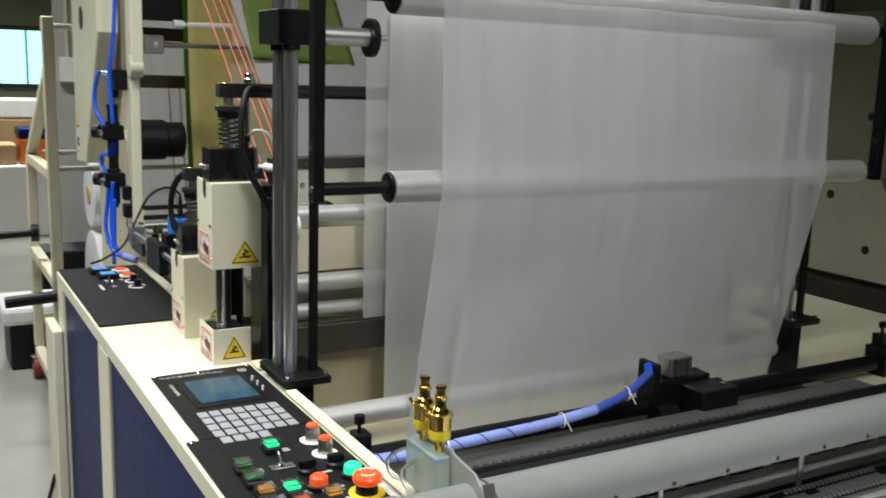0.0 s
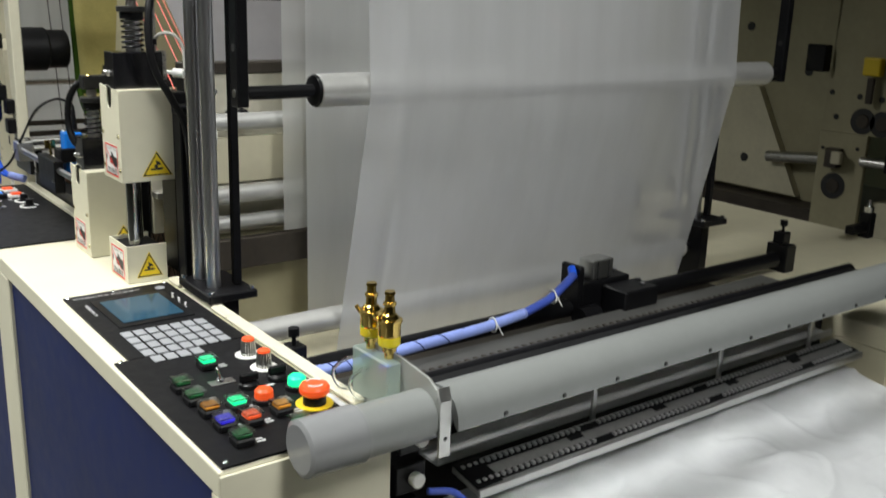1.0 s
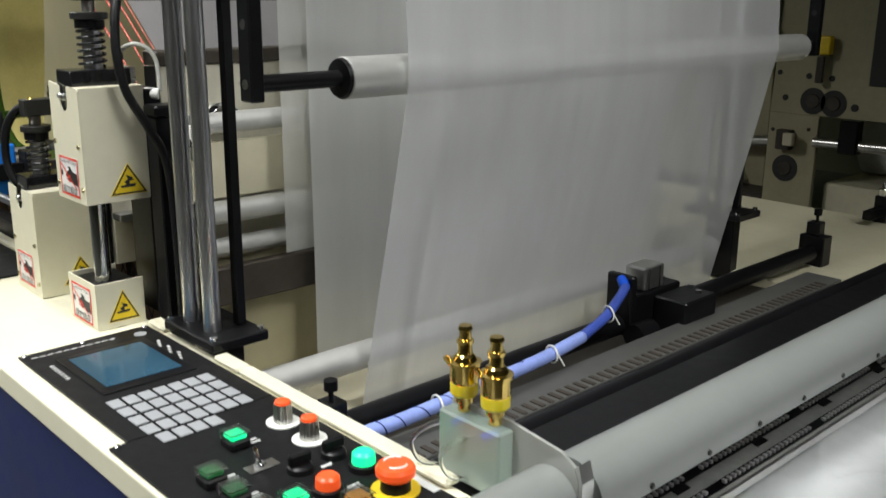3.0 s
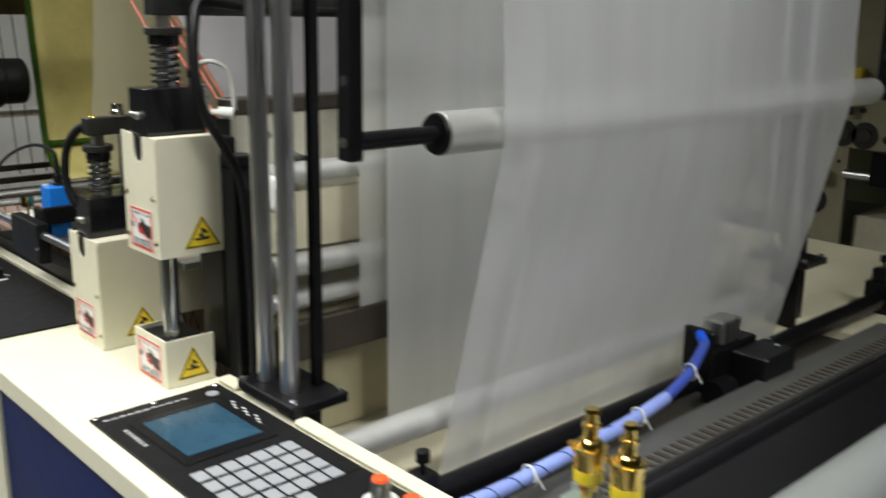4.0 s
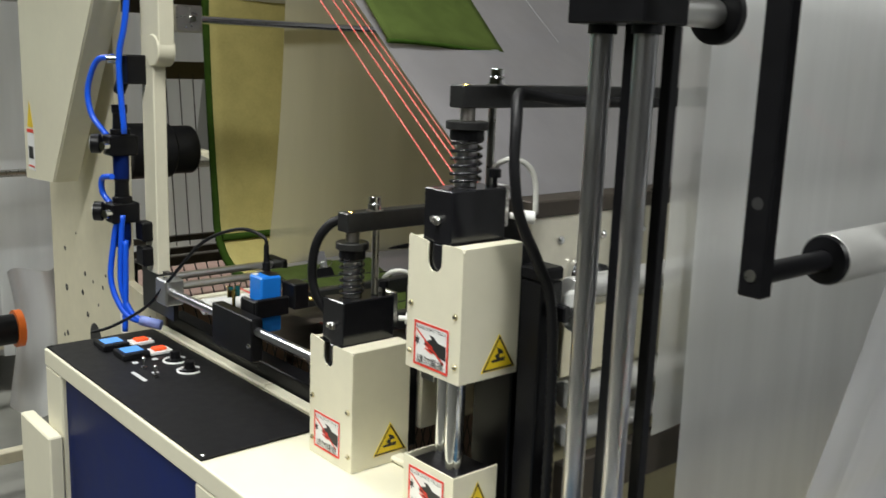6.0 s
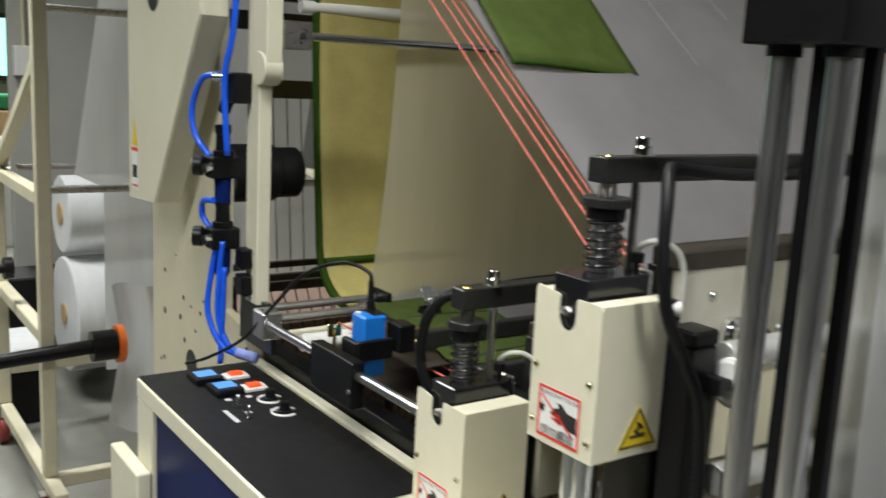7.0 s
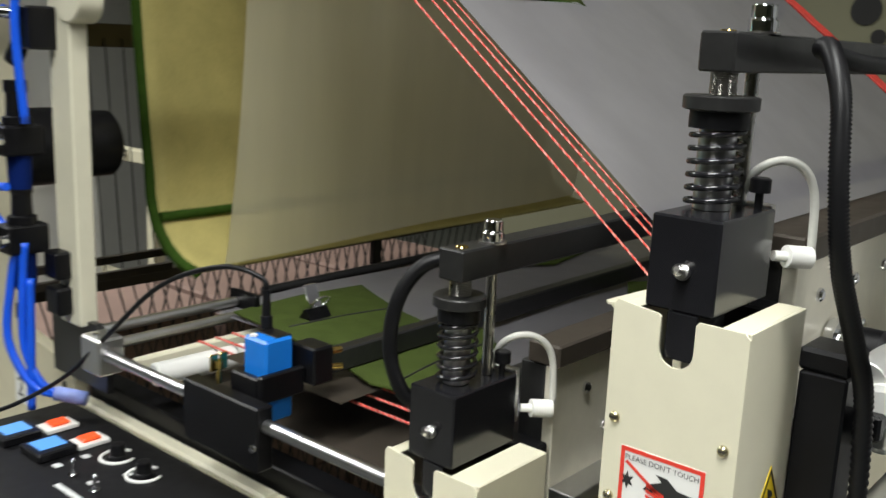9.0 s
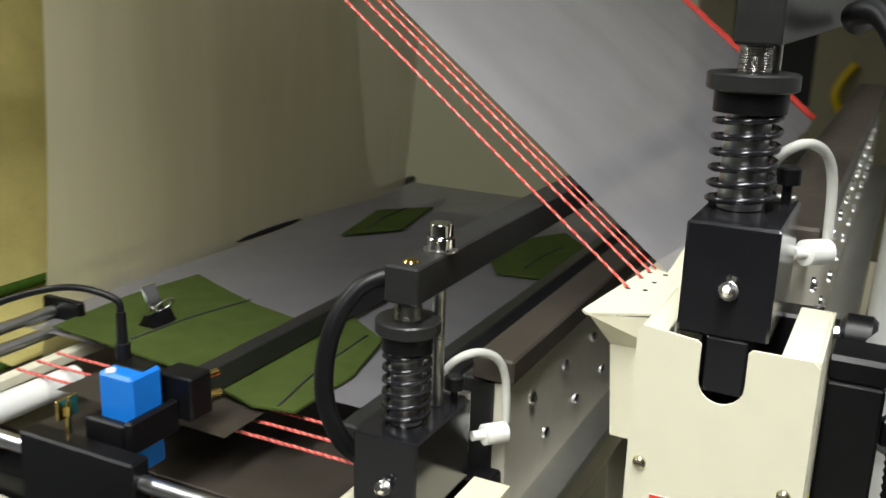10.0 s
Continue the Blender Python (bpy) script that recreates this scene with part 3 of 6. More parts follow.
def head_cover(name, x0, x1, y0, y1, z0, z1, slot_y, slot_w, slot_d, sign, tri, label, floor_of=None):
    """A folded sheet cover: front with a slot, one closed side with a top lip, the other side open at the top."""
    c = thing(name, ((x0 + x1) / 2, (y0 + y1) / 2, z0), label, "machine cover", "press head covers")
    n = 10
    arc = [(slot_y + slot_w / 2 * math.cos(math.pi + math.pi * k / n) * -1, z1 - slot_d + slot_w / 2 - slot_w / 2 * math.sin(math.pi * k / n)) for k in range(n + 1)]
    if slot_d:
        outline = [(y0, z0), (y0, z1), (slot_y - slot_w / 2, z1)] + arc[::-1] + [(slot_y + slot_w / 2, z1), (y1, z1), (y1, z0)]
        outline = [(y0, z0), (y0, z1 - 0.004), (y0 + 0.004, z1), (slot_y - slot_w / 2 - 0.002, z1), (slot_y - slot_w / 2, z1 - 0.002)] + [(slot_y - slot_w / 2 * math.cos(math.pi * k / n), z1 - slot_d + slot_w / 2 - slot_w / 2 * math.sin(math.pi * k / n)) for k in range(n + 1)] + [(slot_y + slot_w / 2, z1 - 0.002), (slot_y + slot_w / 2 + 0.002, z1), (y1 - 0.003, z1 + 0.004), (y1, z1), (y1, z0)]
    else:
        outline = [(y0, z0), (y0, z1), (y1, z1), (y1, z0)]
    part("front_sheet", plate(outline, "x", x0, x0 + 0.002), CREAM, c)
    part("side_sheet", box(x0 + 0.0021, x1, y0, y0 + 0.002, z0, z1, 0.0006), CREAM, c)
    part("back_side_sheet", box(x0 + 0.0021, x1, y1 - 0.002, y1, z0, z1, 0.0006), CREAM, c)
    if slot_d:
        part("top_lip", box(x0 + 0.0021, x1, y0 + 0.0021, slot_y - slot_w / 2 - 0.017, z1 - 0.002, z1, 0.0006), CREAM, c)
        part("rear_lip", box(x0 + 0.0021, x1, slot_y + slot_w / 2 + 0.021, y1 - 0.0021, z1 - 0.002, z1, 0.0006), CREAM, c)
    for sy, sz in ((y1 - 0.008, z0 + (z1 - z0) * 0.50), (y0 + 0.010, z0 + (z1 - z0) * 0.50), (y1 - 0.008, z0 + (z1 - z0) * 0.13), (y0 + 0.008, z0 + (z1 - z0) * 0.13)):
        if z1 - z0 > 0.1:
            s = part("screw", screw((x0, sy, sz), (-1, 0, 0), 0.0042), PASSIVE, c, "yellow passivated cross-head screw")
            part("screw_slot", box(x0 - 0.0031, x0 - 0.0027, sy - 0.0025, sy + 0.0025, sz - 0.0006, sz + 0.0006, 0), INK, s)
    touch_sign(c, x0, *sign, True)
    warning_triangle(c, y0, *tri)
    return c


COVER_A = head_cover("head_cover", 0.510, 0.607, 1.777, 1.878, 1.142, 1.308, 1.828, 0.026, 0.036, (1.797, 1.862, 1.149, 1.206), (0.545, 0.603, 1.151, 1.197), "cream folded steel cover of the upper press head, with warning stickers")
COVER_B = head_cover("head_cover", 0.508, 0.609, 1.990, 2.096, TOP + 0.001, 1.126, 2.050, 0.024, 0.034, (2.018, 2.083, 0.963, 1.018), (0.545, 0.605, 0.966, 1.012), "cream folded steel cover of the lower press head, with warning stickers")
COVER_C = head_cover("base_cover", 0.511, 0.586, 1.781, 1.878, TOP + 0.001, 1.022, 1.83, 0, 0, (1.797, 1.866, 0.955, 1.012), (0.527, 0.577, 0.960, 1.008), "low cream steel cover round the foot of the press rods")

# what carries the upper cover: chrome rods, black slides and a base
g = thing("press_slide", (0.56, 1.83, TOP + 0.002), "black press slide with chrome guide rods", "machine part")
part("base_block", box(0.516, 0.582, 1.786, 1.873, TOP + 0.002, 1.016, 0.002), BLACK, g)
for x, y in ((0.538, 1.812), (0.555, 1.850)):
    part("guide_rod", rod((x, y, 1.0165), (x, y, 1.150), 0.012, 24), CHROME, g, "chrome plated guide rod")
part("slide_body", box(0.520, 0.603, 1.790, 1.866, 1.1505, 1.222, 0.002), BLACK, g)
part("back_plate", box(0.612, 0.640, 1.790, 1.860, TOP + 0.005, 1.30, 0.002), BLACK, g)
part("side_post", box(0.607, 0.645, 1.742, 1.777, 0.816, 1.262, 0.002), BLACK, g)
part("post_clamp", box(0.605, 0.645, 1.740, 1.779, 1.263, 1.280, 0.003), BLACK, g)
g2 = thing("press_slide", (0.56, 2.05, TOP + 0.002), "black press slide inside the lower cover", "machine part")
part("slide_body", box(0.520, 0.603, 2.005, 2.080, TOP + 0.003, 1.040, 0.002), BLACK, g2)
part("back_plate", box(0.612, 0.640, 2.01, 2.085, TOP + 0.005, 1.12, 0.002), BLACK, g2)


def press_unit(name, y, top, flange, x0, x_end, label, hose, y_block, bolt, c):
    """A sprung press head under the end of its crossbar; top is the bar's upper face when raised."""
    h = thing(name, (0.54, y, top - 0.15), label, "press head", "sprung press heads")
    bar_h = 0.027
    part("crossbar", box(x0, x_end, y - 0.013, y + 0.013, top - bar_h, top, 0.0015), DARKSTEEL, h, "blackened square steel crossbar")
    nut = part("top_bolt", hexnut((*bolt, top), (*bolt, 9), 0.0105, 0.010), CHROME, h, "bright double hexagon nut")
    part("bolt_end", hexnut((*bolt, top + 0.0102), (*bolt, 9), 0.009, 0.010), CHROME, nut)
    part("washer", lathe((*bolt, top), (*bolt, 9), [(0, 0.0125), (0.0015, 0.0125)], 24), STEEL, nut)
    part("grub_screw", lathe((x0 + 0.015, y, top), (x0 + 0.015, y, 9), [(0, 0.006), (0.0012, 0.005)], 14), BRASS, h)
    z = top - bar_h
    fl_t, fl_h = z - 0.016, 0.010
    th = bmesh.new()
    prof = []
    for k in range(12):
        prof += [(0.0015 * k, 0.0098), (0.0015 * k + 0.00075, 0.0088)]
    lathe((c[0], c[1], fl_t), (c[0], c[1], 9), prof, 24, th)
    part("threaded_rod", th, STEEL, h)
    f = part("adjusting_collar", lathe((c[0], c[1], fl_t - fl_h), (c[0], c[1], 9), [(0, flange * 0.95), (0.001, flange), (fl_h - 0.001, flange), (fl_h, flange * 0.95)], 60), DARKSTEEL, h, "knurled black steel collar")
    s_top, s_bot = fl_t - fl_h - 0.0005, top - 0.122
    part("spring_core", rod((c[0], c[1], s_bot), (c[0], c[1], s_top), flange * 0.50, 24), SHAFT, h)
    turns, pts = 7.0, []
    for k in range(int(turns * 14) + 1):
        a = k / 14 * 2 * math.pi
        pts.append((c[0] + flange * 0.70 * math.cos(a), c[1] + flange * 0.70 * math.sin(a), s_bot + 0.002 + (s_top - s_bot - 0.004) * k / (turns * 14)))
    part("spring", tube(pts, 0.0021, 8, 1, curved=False), GLOSSBLACK, h, "oiled black coil spring")
    part("spring_cup", lathe((c[0], c[1], s_top - 0.012), (c[0], c[1], 9), [(0, flange * 0.80), (0.0118, flange * 0.80)], 28), BLACK, h)
    part("guide_pin", rod((c[0] + 0.036, y - 0.002, s_bot), (c[0] + 0.036, y - 0.002, z), 0.005, 16), STEEL, h)
    zb = s_bot - 0.0005
    part("head_block", box(0.5145, 0.604, y_block - 0.022, y_block + 0.029, zb - 0.066, zb, 0.0015), GLOSSBLACK, h)
    part("block_tongue", box(0.5147, 0.560, y_block - 0.0115, y_block + 0.0115, zb - 0.10, zb - 0.0662, 0.001), GLOSSBLACK, h)
    g = part("grease_nipple", lathe((0.5143, y_block + 0.002, zb - 0.038), (0.505, y_block + 0.002, zb - 0.034), [(0, 0.0055), (0.004, 0.0055), (0.005, 0.0035), (0.009, 0.0045), (0.012, 0.0022)], 12), STEEL, h)
    part("knob_screw", lathe((0.590, y_block - 0.014, zb), (0.590, y_block - 0.014, 9), [(0, 0.003), (0.012, 0.003), (0.0125, 0.0075), (0.022, 0.0075), (0.023, 0.006)], 18), BLACK, h, "black knurled thumbscrew")
    part("sensor_plate", box(0.6045, 0.613, y_block - 0.018, y_block + 0.010, zb - 0.05, zb + 0.002, 0.001), STEEL, h)
    part("cable_plug", lathe((0.613, y_block - 0.020, zb - 0.036), (0.66, y_block - 0.056, zb - 0.040), [(0, 0.004), (0.010, 0.004), (0.0105, 0.0085), (0.030, 0.0085), (0.031, 0.007)], 18), WHITE, h, "white cable plug")
    part("white_cable", tube([(0.640, y_block - 0.038, zb - 0.034), (0.638, y_block - 0.036, zb + 0.008), (0.628, y_block - 0.030, zb + 0.028), (0.612, y_block - 0.018, zb + 0.034), (0.600, y_block - 0.004, zb + 0.024), (0.598, y_block + 0.006, zb - 0.002)], 0.0034, 8, 8), OFFWHITE_SHADED, h, "white looped cable")
    part("loom", tube(hose, 0.0072, 12, 40, ribs=0.0013), RUBBER, h, "ribbed black cable conduit")
    return h


AZ, BZ = 1.494, 1.311
HEAD_A = press_unit("press_unit", 1.834, AZ, 0.0262, 0.540, 1.86, "sprung steel press head under a blackened crossbar", [(0.90, 1.797, 1.474), (0.72, 1.795, 1.476), (0.622, 1.792, 1.484), (0.585, 1.775, 1.484), (0.567, 1.759, 1.455), (0.560, 1.751, 1.40), (0.567, 1.745, 1.345), (0.594, 1.738, 1.290), (0.614, 1.731, 1.235), (0.619, 1.727, 1.10), (0.619, 1.727, 0.82)], 1.828, (0.602, 1.830), (0.562, 1.837))
HEAD_B = press_unit("press_unit", 2.045, BZ, 0.0235, 0.526, 1.86, "smaller sprung steel press head under a blackened crossbar", [(0.545, 2.058, 1.300), (0.528, 2.078, 1.290), (0.514, 2.092, 1.26), (0.510, 2.096, 1.215), (0.514, 2.085, 1.180), (0.526, 2.070, 1.160)], 2.046, (0.578, 2.041), (0.546, 2.049))


# ---- sealing beams across the machine ----
def beam(y0, y1, slab_z, low, label):
    b = thing("sealing_beam", (1.25, (y0 + y1) / 2, low), label, "machine beam", "sealing beams")
    part("face_plate", box(0.645, 1.86, y0, y0 + 0.012, low, slab_z - 0.022, 0.001), SATINPLATE, b)
    part("beam_core", box(0.645, 1.86, y0 + 0.0125, y1, low, slab_z - 0.023, 0.001), DARKSTEEL, b)
    part("seal_bar", box(0.640, 1.86, y0 - 0.006, y1 - 0.01, slab_z - 0.0215, slab_z, 0.002), BROWNBAR, b, "dark brown heat sealing bar")
    for k in range(12):
        for dz in (0.055, 0.105):
            part("bolt", screw((0.70 + 0.085 * k + (0.04 if dz > 0.1 else 0), y0, slab_z - dz), (0, -1, 0), 0.006), CHROME, b)
    part("ledge", box(0.645, 1.86, y0 - 0.030, y0 - 0.0005, slab_z - 0.155, slab_z - 0.143, 0.001), ALU, b)
    part("ledge_web", box(0.645, 1.86, y0 - 0.004, y0 - 0.0005, low, slab_z - 0.156, 0.001), SATINPLATE, b)
    return b


beam(1.800, 1.850, 1.352, 1.02, "cream plated sealing beam with a dark heat bar")
beam(2.010, 2.050, 1.215, 0.98, "cream plated lower sealing beam with bolt rows")

# cream folded bracket with holes at which the cords arrive
k = thing("cord_bracket", (0.66, 1.925, 1.20), "bent cream sheet bracket with small holes", "bracket")
part("flange_sheet", plate([(0.606, 1.938), (0.611, 1.943), (0.622, 1.942), (0.844, 1.918), (0.844, 1.8795), (0.645, 1.8795), (0.628, 1.896)], "z", 1.277, 1.279), CREAM, k)
lip = bmesh.new()
for dx in (0.0, -0.002):
    lip.faces.new([lip.verts.new((x + dx, y, z)) for x, y, z in ((0.609, 1.936, 1.2768), (0.631, 1.8795, 1.2768), (0.632, 1.8795, 1.250), (0.632, 1.926, 1.250))])
part("bent_lip", lip, CREAM, k)
part("web_sheet", plate([(1.8795, 1.176), (1.8795, 1.2495), (1.926, 1.2495), (1.921, 1.178)], "x", 0.630, 0.633), CREAM, k)
for x, y in ((0.676, 1.928), (0.708, 1.926), (0.727, 1.924), (0.678, 1.915), (0.701, 1.914), (0.726, 1.911)):
    part("cord_hole", lathe((x, y, 1.2791), (x, y, 9), [(0, 0.002), (0.0003, 0.002)], 10), INK, k)
part("stud", rod((0.606, 1.892, 1.19), (0.633, 1.892, 1.19), 0.004, 12), BLACK, k)

# chrome adjusting knob on the beam
k = thing("clamp_knob", (0.70, 1.76, 1.24), "black knob on a chrome boss", "knob")
part("boss", lathe((0.735, 1.798, 1.251), (0.735, 1.70, 1.251), [(0, 0.020), (0.008, 0.020), (0.009, 0.012), (0.02, 0.012)], 24), CHROME, k)
part("grip", lathe((0.735, 1.7775, 1.251), (0.735, 1.70, 1.251), [(0, 0.012), (0.004, 0.018), (0.022, 0.018), (0.026, 0.014)], 20), BLACK, k)


k = thing("guide_pulley", (0.65, 1.728, 1.198), "small white plastic guide pulley beside the black post", "pulley")
part("rim", lathe((0.6505, 1.728, 1.224), (9, 1.728, 1.224), [(0, 0.022), (0.002, 0.0265), (0.010, 0.0265), (0.012, 0.022)], 32), WHITE, k)
part("axle", rod((0.630, 1.728, 1.224), (0.650, 1.728, 1.224), 0.006, 14), BLACK, k)
part("bracket", box(0.628, 0.640, 1.722, 1.7415, 1.214, 1.234, 0.002), BLACK, k)


# ---- columns ----
def column(name, x, y, far, label):
    c = thing(name, (x, y, TOP), label, "machine column", "guide columns")
    part("foot", box(x - 0.030, x + 0.060, y - 0.055, y + 0.085, TOP + 0.0112, TOP + 0.026, 0.002), BLACK, c)
    for dx, dy in ((-0.022, -0.045), (0.052, -0.045), (-0.022, 0.076)):
        part("foot_bolt", lathe((x + dx, y + dy, TOP + 0.0262), (x + dx, y + dy, 9), [(0, 0.0055), (0.005, 0.0055), (0.0055, 0.004)], 12), CHROME, c)
    part("foot_pad", box(x + 0.010, x + 0.040, y - 0.020, y + 0.050, TOP - 0.135, TOP + 0.011, 0.002), BLACK, c)
    for dy in (-0.003, 0.056):
        part("chrome_shaft", rod((x, y + dy, TOP + 0.0262), (x, y + dy, 2.15), 0.0125, 32), SHAFT, c, "polished chrome guide shaft")
    part("rack_bar", box(x + 0.010, x + 0.020, y + 0.020, y + 0.034, TOP + 0.0262, 2.15, 0.001), BLACK, c)
    part("rear_bar", box(x + 0.036, x + 0.050, y - 0.012, y + 0.002, TOP + 0.0262, 2.15, 0.001), BLACK, c)
    part("slide_block", box(x - 0.030, x + 0.045, y - 0.022, y + 0.082, 1.566, 1.625, 0.002), BLACK, c)
    for dy in (-0.003, 0.056):
        part("slide_seal", lathe((x, y + dy, 1.556), (x, y + dy, 9), [(0, 0.016), (0.0095, 0.016)], 24), RUBBER, c)
    return c


column("guide_column", 0.607, 1.618, False, "pair of polished chrome column shafts on a black foot")
column("guide_column", 1.842, 1.545, True, "pair of polished chrome column shafts on a black foot at the far side")


# ---- film and rollers ----
def roller(name, x0, x1, y, z, r, mat, label, shaft0=0.0, shaft1=0.0, hub=True):
    t = thing(name, ((x0 + x1) / 2, y, z - r), label, "roller", "rollers")
    part("shell", rod((x0, y, z), (x1, y, z), r, 40, chamfer=0.001), mat, t)
    for x, s, d in ((x0, shaft0, -1), (x1, shaft1, 1)):
        if s:
            part("shaft", rod((x + d * 0.0065, y, z), (x + d * s, y, z), r * 0.40, 20), BLACK, t)
        if hub:
            part("end_bearing", lathe((x + d * 0.0005, y, z), (x + d, y, z), [(0, r * 0.95), (0.001, r * 0.98), (0.005, r * 0.9), (0.006, r * 0.5)], 32), BLACK, t)
    return t


roller("dancer_roller", 0.722, 1.925, 1.452, 1.333, 0.027, ROLLER, "brushed aluminium dancer roller", 0.130, 0.05)
roller("top_roller", 0.730, 1.925, 1.466, 1.650, 0.032, ROLLER, "brushed aluminium top roller", 0.10, 0.10)
# swinging arms which hold the dancer roller
for x in (0.588, 1.985):
    a = thing("roller_arm", (x, 1.455, 1.31), "long black anodised roller arm with a bolt hole", "machine arm", "roller arms")
    part("arm_bar", box(x - 0.007, x + 0.012, 1.440, 1.466, 1.312, 1.95, 0.002), BLACK, a)
    part("bar_hole", rod((x - 0.0073, 1.453, 1.402), (x - 0.0069, 1.453, 1.402), 0.006, 18), INK, a)
    part("bar_bolt", rod((x - 0.0080, 1.453, 1.333), (x - 0.0071, 1.453, 1.333), 0.006, 18), STEEL, a)
# short upper spool with a black flange, on the slide block
s = thing("upper_spool", (0.70, 1.62, 1.55), "short bright spool with a black flange", "roller")
part("spool_shell", rod((0.654, 1.640, 1.585), (0.763, 1.640, 1.585), 0.0165, 28), ALU, s)
part("flange", lathe((0.7635, 1.640, 1.585), (9, 1.640, 1.585), [(0, 0.032), (0.001, 0.035), (0.012, 0.035), (0.013, 0.030)], 36), BLACK, s)
part("stub", rod((0.777, 1.640, 1.585), (0.802, 1.640, 1.585), 0.006, 16), CHROME, s)
roller("rear_roller", 0.66, 1.84, 1.745, 1.247, 0.016, ROLLER, "thin pale roller behind the film", 0, 0, False)
roller("rear_roller", 0.66, 1.84, 1.742, 1.110, 0.018, ROLLER, "thin pale roller behind the film", 0, 0, False)
roller("rear_roller", 0.66, 1.84, 1.742, 1.055, 0.014, ROLLER, "thin pale roller behind the film", 0, 0, False)
solo("cross_plate", box(0.66, 1.84, 1.750, 1.757, 1.13, 1.218, 0.001), CREAM_OLD, "cream steel cross plate behind the rollers", "machine plate")
solo("cross_bar", box(0.64, 1.84, 1.716, 1.736, 0.968, 1.028, 0.002), BROWNBAR, "dark steel cross bar", "machine bar")
# cream plate, coloured darker for the shade behind the rollers
solo("cross_plate", box(0.66, 1.84, 1.760, 1.767, 0.82, 1.03, 0.001), CREAM_SHADED, "cream steel cross plate behind the rollers, shade put into its colour", "machine plate")
roller("lower_roller", 0.640, 1.82, 1.560, 0.895, 0.022, ROLLER, "brushed aluminium lower feed roller", 0.05, 0.03)
solo("inner_tray", box(0.612, 1.845, 1.522, 2.00, 0.80, 0.815, 0.001), CREAM_OLD, "dull cream steel tray inside the machine", "machine plate")
# dark colour stands in for shadow on the cream base plate
solo("inner_shelf", box(0.612, 1.845, 1.36, 1.52, 0.800, 0.820, 0.002), BROWNBAR, "steel shelf under the film, its shade put into a dark colour", "machine plate")


def ripple(x, z, k):
    return 0.0028 * math.sin(11 * x + 1.7 * z + k) + 0.0018 * math.sin(27 * x - 3 * z + 2 * k) + 0.0022 * noise.noise((x * 6, z * 2, k))


def main_film(u, v):
    x = 0.806 + (1.775 - 0.806) * u
    path = [(1.62, 1.665), (1.50, 1.682), (1.466, 1.6835), (1.444, 1.674), (1.432, 1.650), (1.430, 1.56), (1.426, 1.450), (1.420, 1.350), (1.419, 1.330), (1.424, 1.306), (1.462, 1.130), (1.495, 0.985), (1.524, 0.857), (1.535, 0.80)]
    d = v * (len(path) - 1)
    i = min(int(d), len(path) - 2)
    f = d - i
    y = path[i][0] * (1 - f) + path[i + 1][0] * f
    z = path[i][1] * (1 - f) + path[i + 1][1] * f
    edge = min(u, 1 - u)
    w = 0.15 if 1.30 < z < 1.36 or z > 1.64 else 1.0
    creased = max(0.0, 1 - abs(z - 1.20) / 0.16)
    y += 0.0016 * creased * math.exp(-((u - 0.40) / 0.10) ** 2) * math.sin(150 * u) + 0.0010 * creased * math.sin(70 * u + 3 * z)
    fold = 0.006 * math.exp(-((u - 0.075) / 0.012) ** 2) * w
    return (x, y + w * ripple(x, z, 1.0) - fold, z)


solo("main_film", sheet(main_film, 110, 70), FILM, "tall milky plastic film web drawn over the dancer roller", "film")
# the rear ply of the flattened film tube, a hand's width behind
solo("rear_film", sheet(lambda u, v: (0.790 + 1.18 * u, 1.702 + ripple(u, v, 4), 1.95 - 0.912 * v), 60, 50), FILMREAR, "thin milky rear web of film", "film")
# the web between them, drawn down behind the lower feed roller
solo("inner_film", sheet(lambda u, v: (0.832 + 0.95 * u, 1.682 + ripple(u * 1.2, v, 7), 1.64 - 0.818 * v), 60, 40), FILMTHIN, "milky inner web of film above the feed roller", "film")


def slant_film(u, v):
    x = 0.735 + 1.09 * u + 0.03 * (1 - v)
    y = 2.86 - 0.95 * v
    z = 1.278 + (1 - v) * 0.752
    return (x, y + 0.4 * ripple(x, z, 2), z + ripple(x * 1.3, y, 3))


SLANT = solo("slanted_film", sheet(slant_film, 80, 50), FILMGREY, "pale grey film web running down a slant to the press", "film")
# creases that run with the web
b = bmesh.new()
for u, v0, v1 in ((0.22, 0.0, 0.45), (0.40, 0.1, 0.62), (0.58, 0.0, 0.5)):
    pts = [Vector(slant_film(u + 0.01 * math.sin(3 * q), v0 + (v1 - v0) * q)) + Vector((0, -0.0016, 0.0022)) for q in [i / 12 for i in range(13)]]
    tube(pts, 0.0005, 6, 2, b)
part("crease", b, FILM, SLANT, "bright crease along the film")
# red cords beside the film
for i, (dx, dz) in enumerate(((-0.084, -0.006), (-0.068, -0.003), (-0.052, 0.0), (-0.036, 0.004))):
    p = [Vector(slant_film(0, v)) + Vector((dx + 0.010 * (1 - v), 0, dz)) for v in (0.0, 0.5, 1.0)]
    p[2] = Vector((0.676 + (0, 0.032, 0.051, 0.062)[i], 1.928 - 0.002 * i, 1.280))
    n, r = 620, 0.00085 if i < 3 else 0.0006
    cord = thing("drawstring", p[2], "twisted red and white drawstring cord", "cord", "red cords")
    for ph, mat, nm in ((0.0, TWINE, "red_strand"), (math.pi, TWINEPALE, "pale_strand")):
        pts = [p[0].lerp(p[2], q / n) + Vector((r * math.cos(q * 1.05 + ph), 0.6 * r * math.sin(q * 1.05 + ph), 0.6 * r * math.sin(q * 1.05 + ph))) for q in range(n + 1)]
        part(nm, tube(pts, r * 1.15, 5, 1, curved=False), mat, cord)
b = bmesh.new()
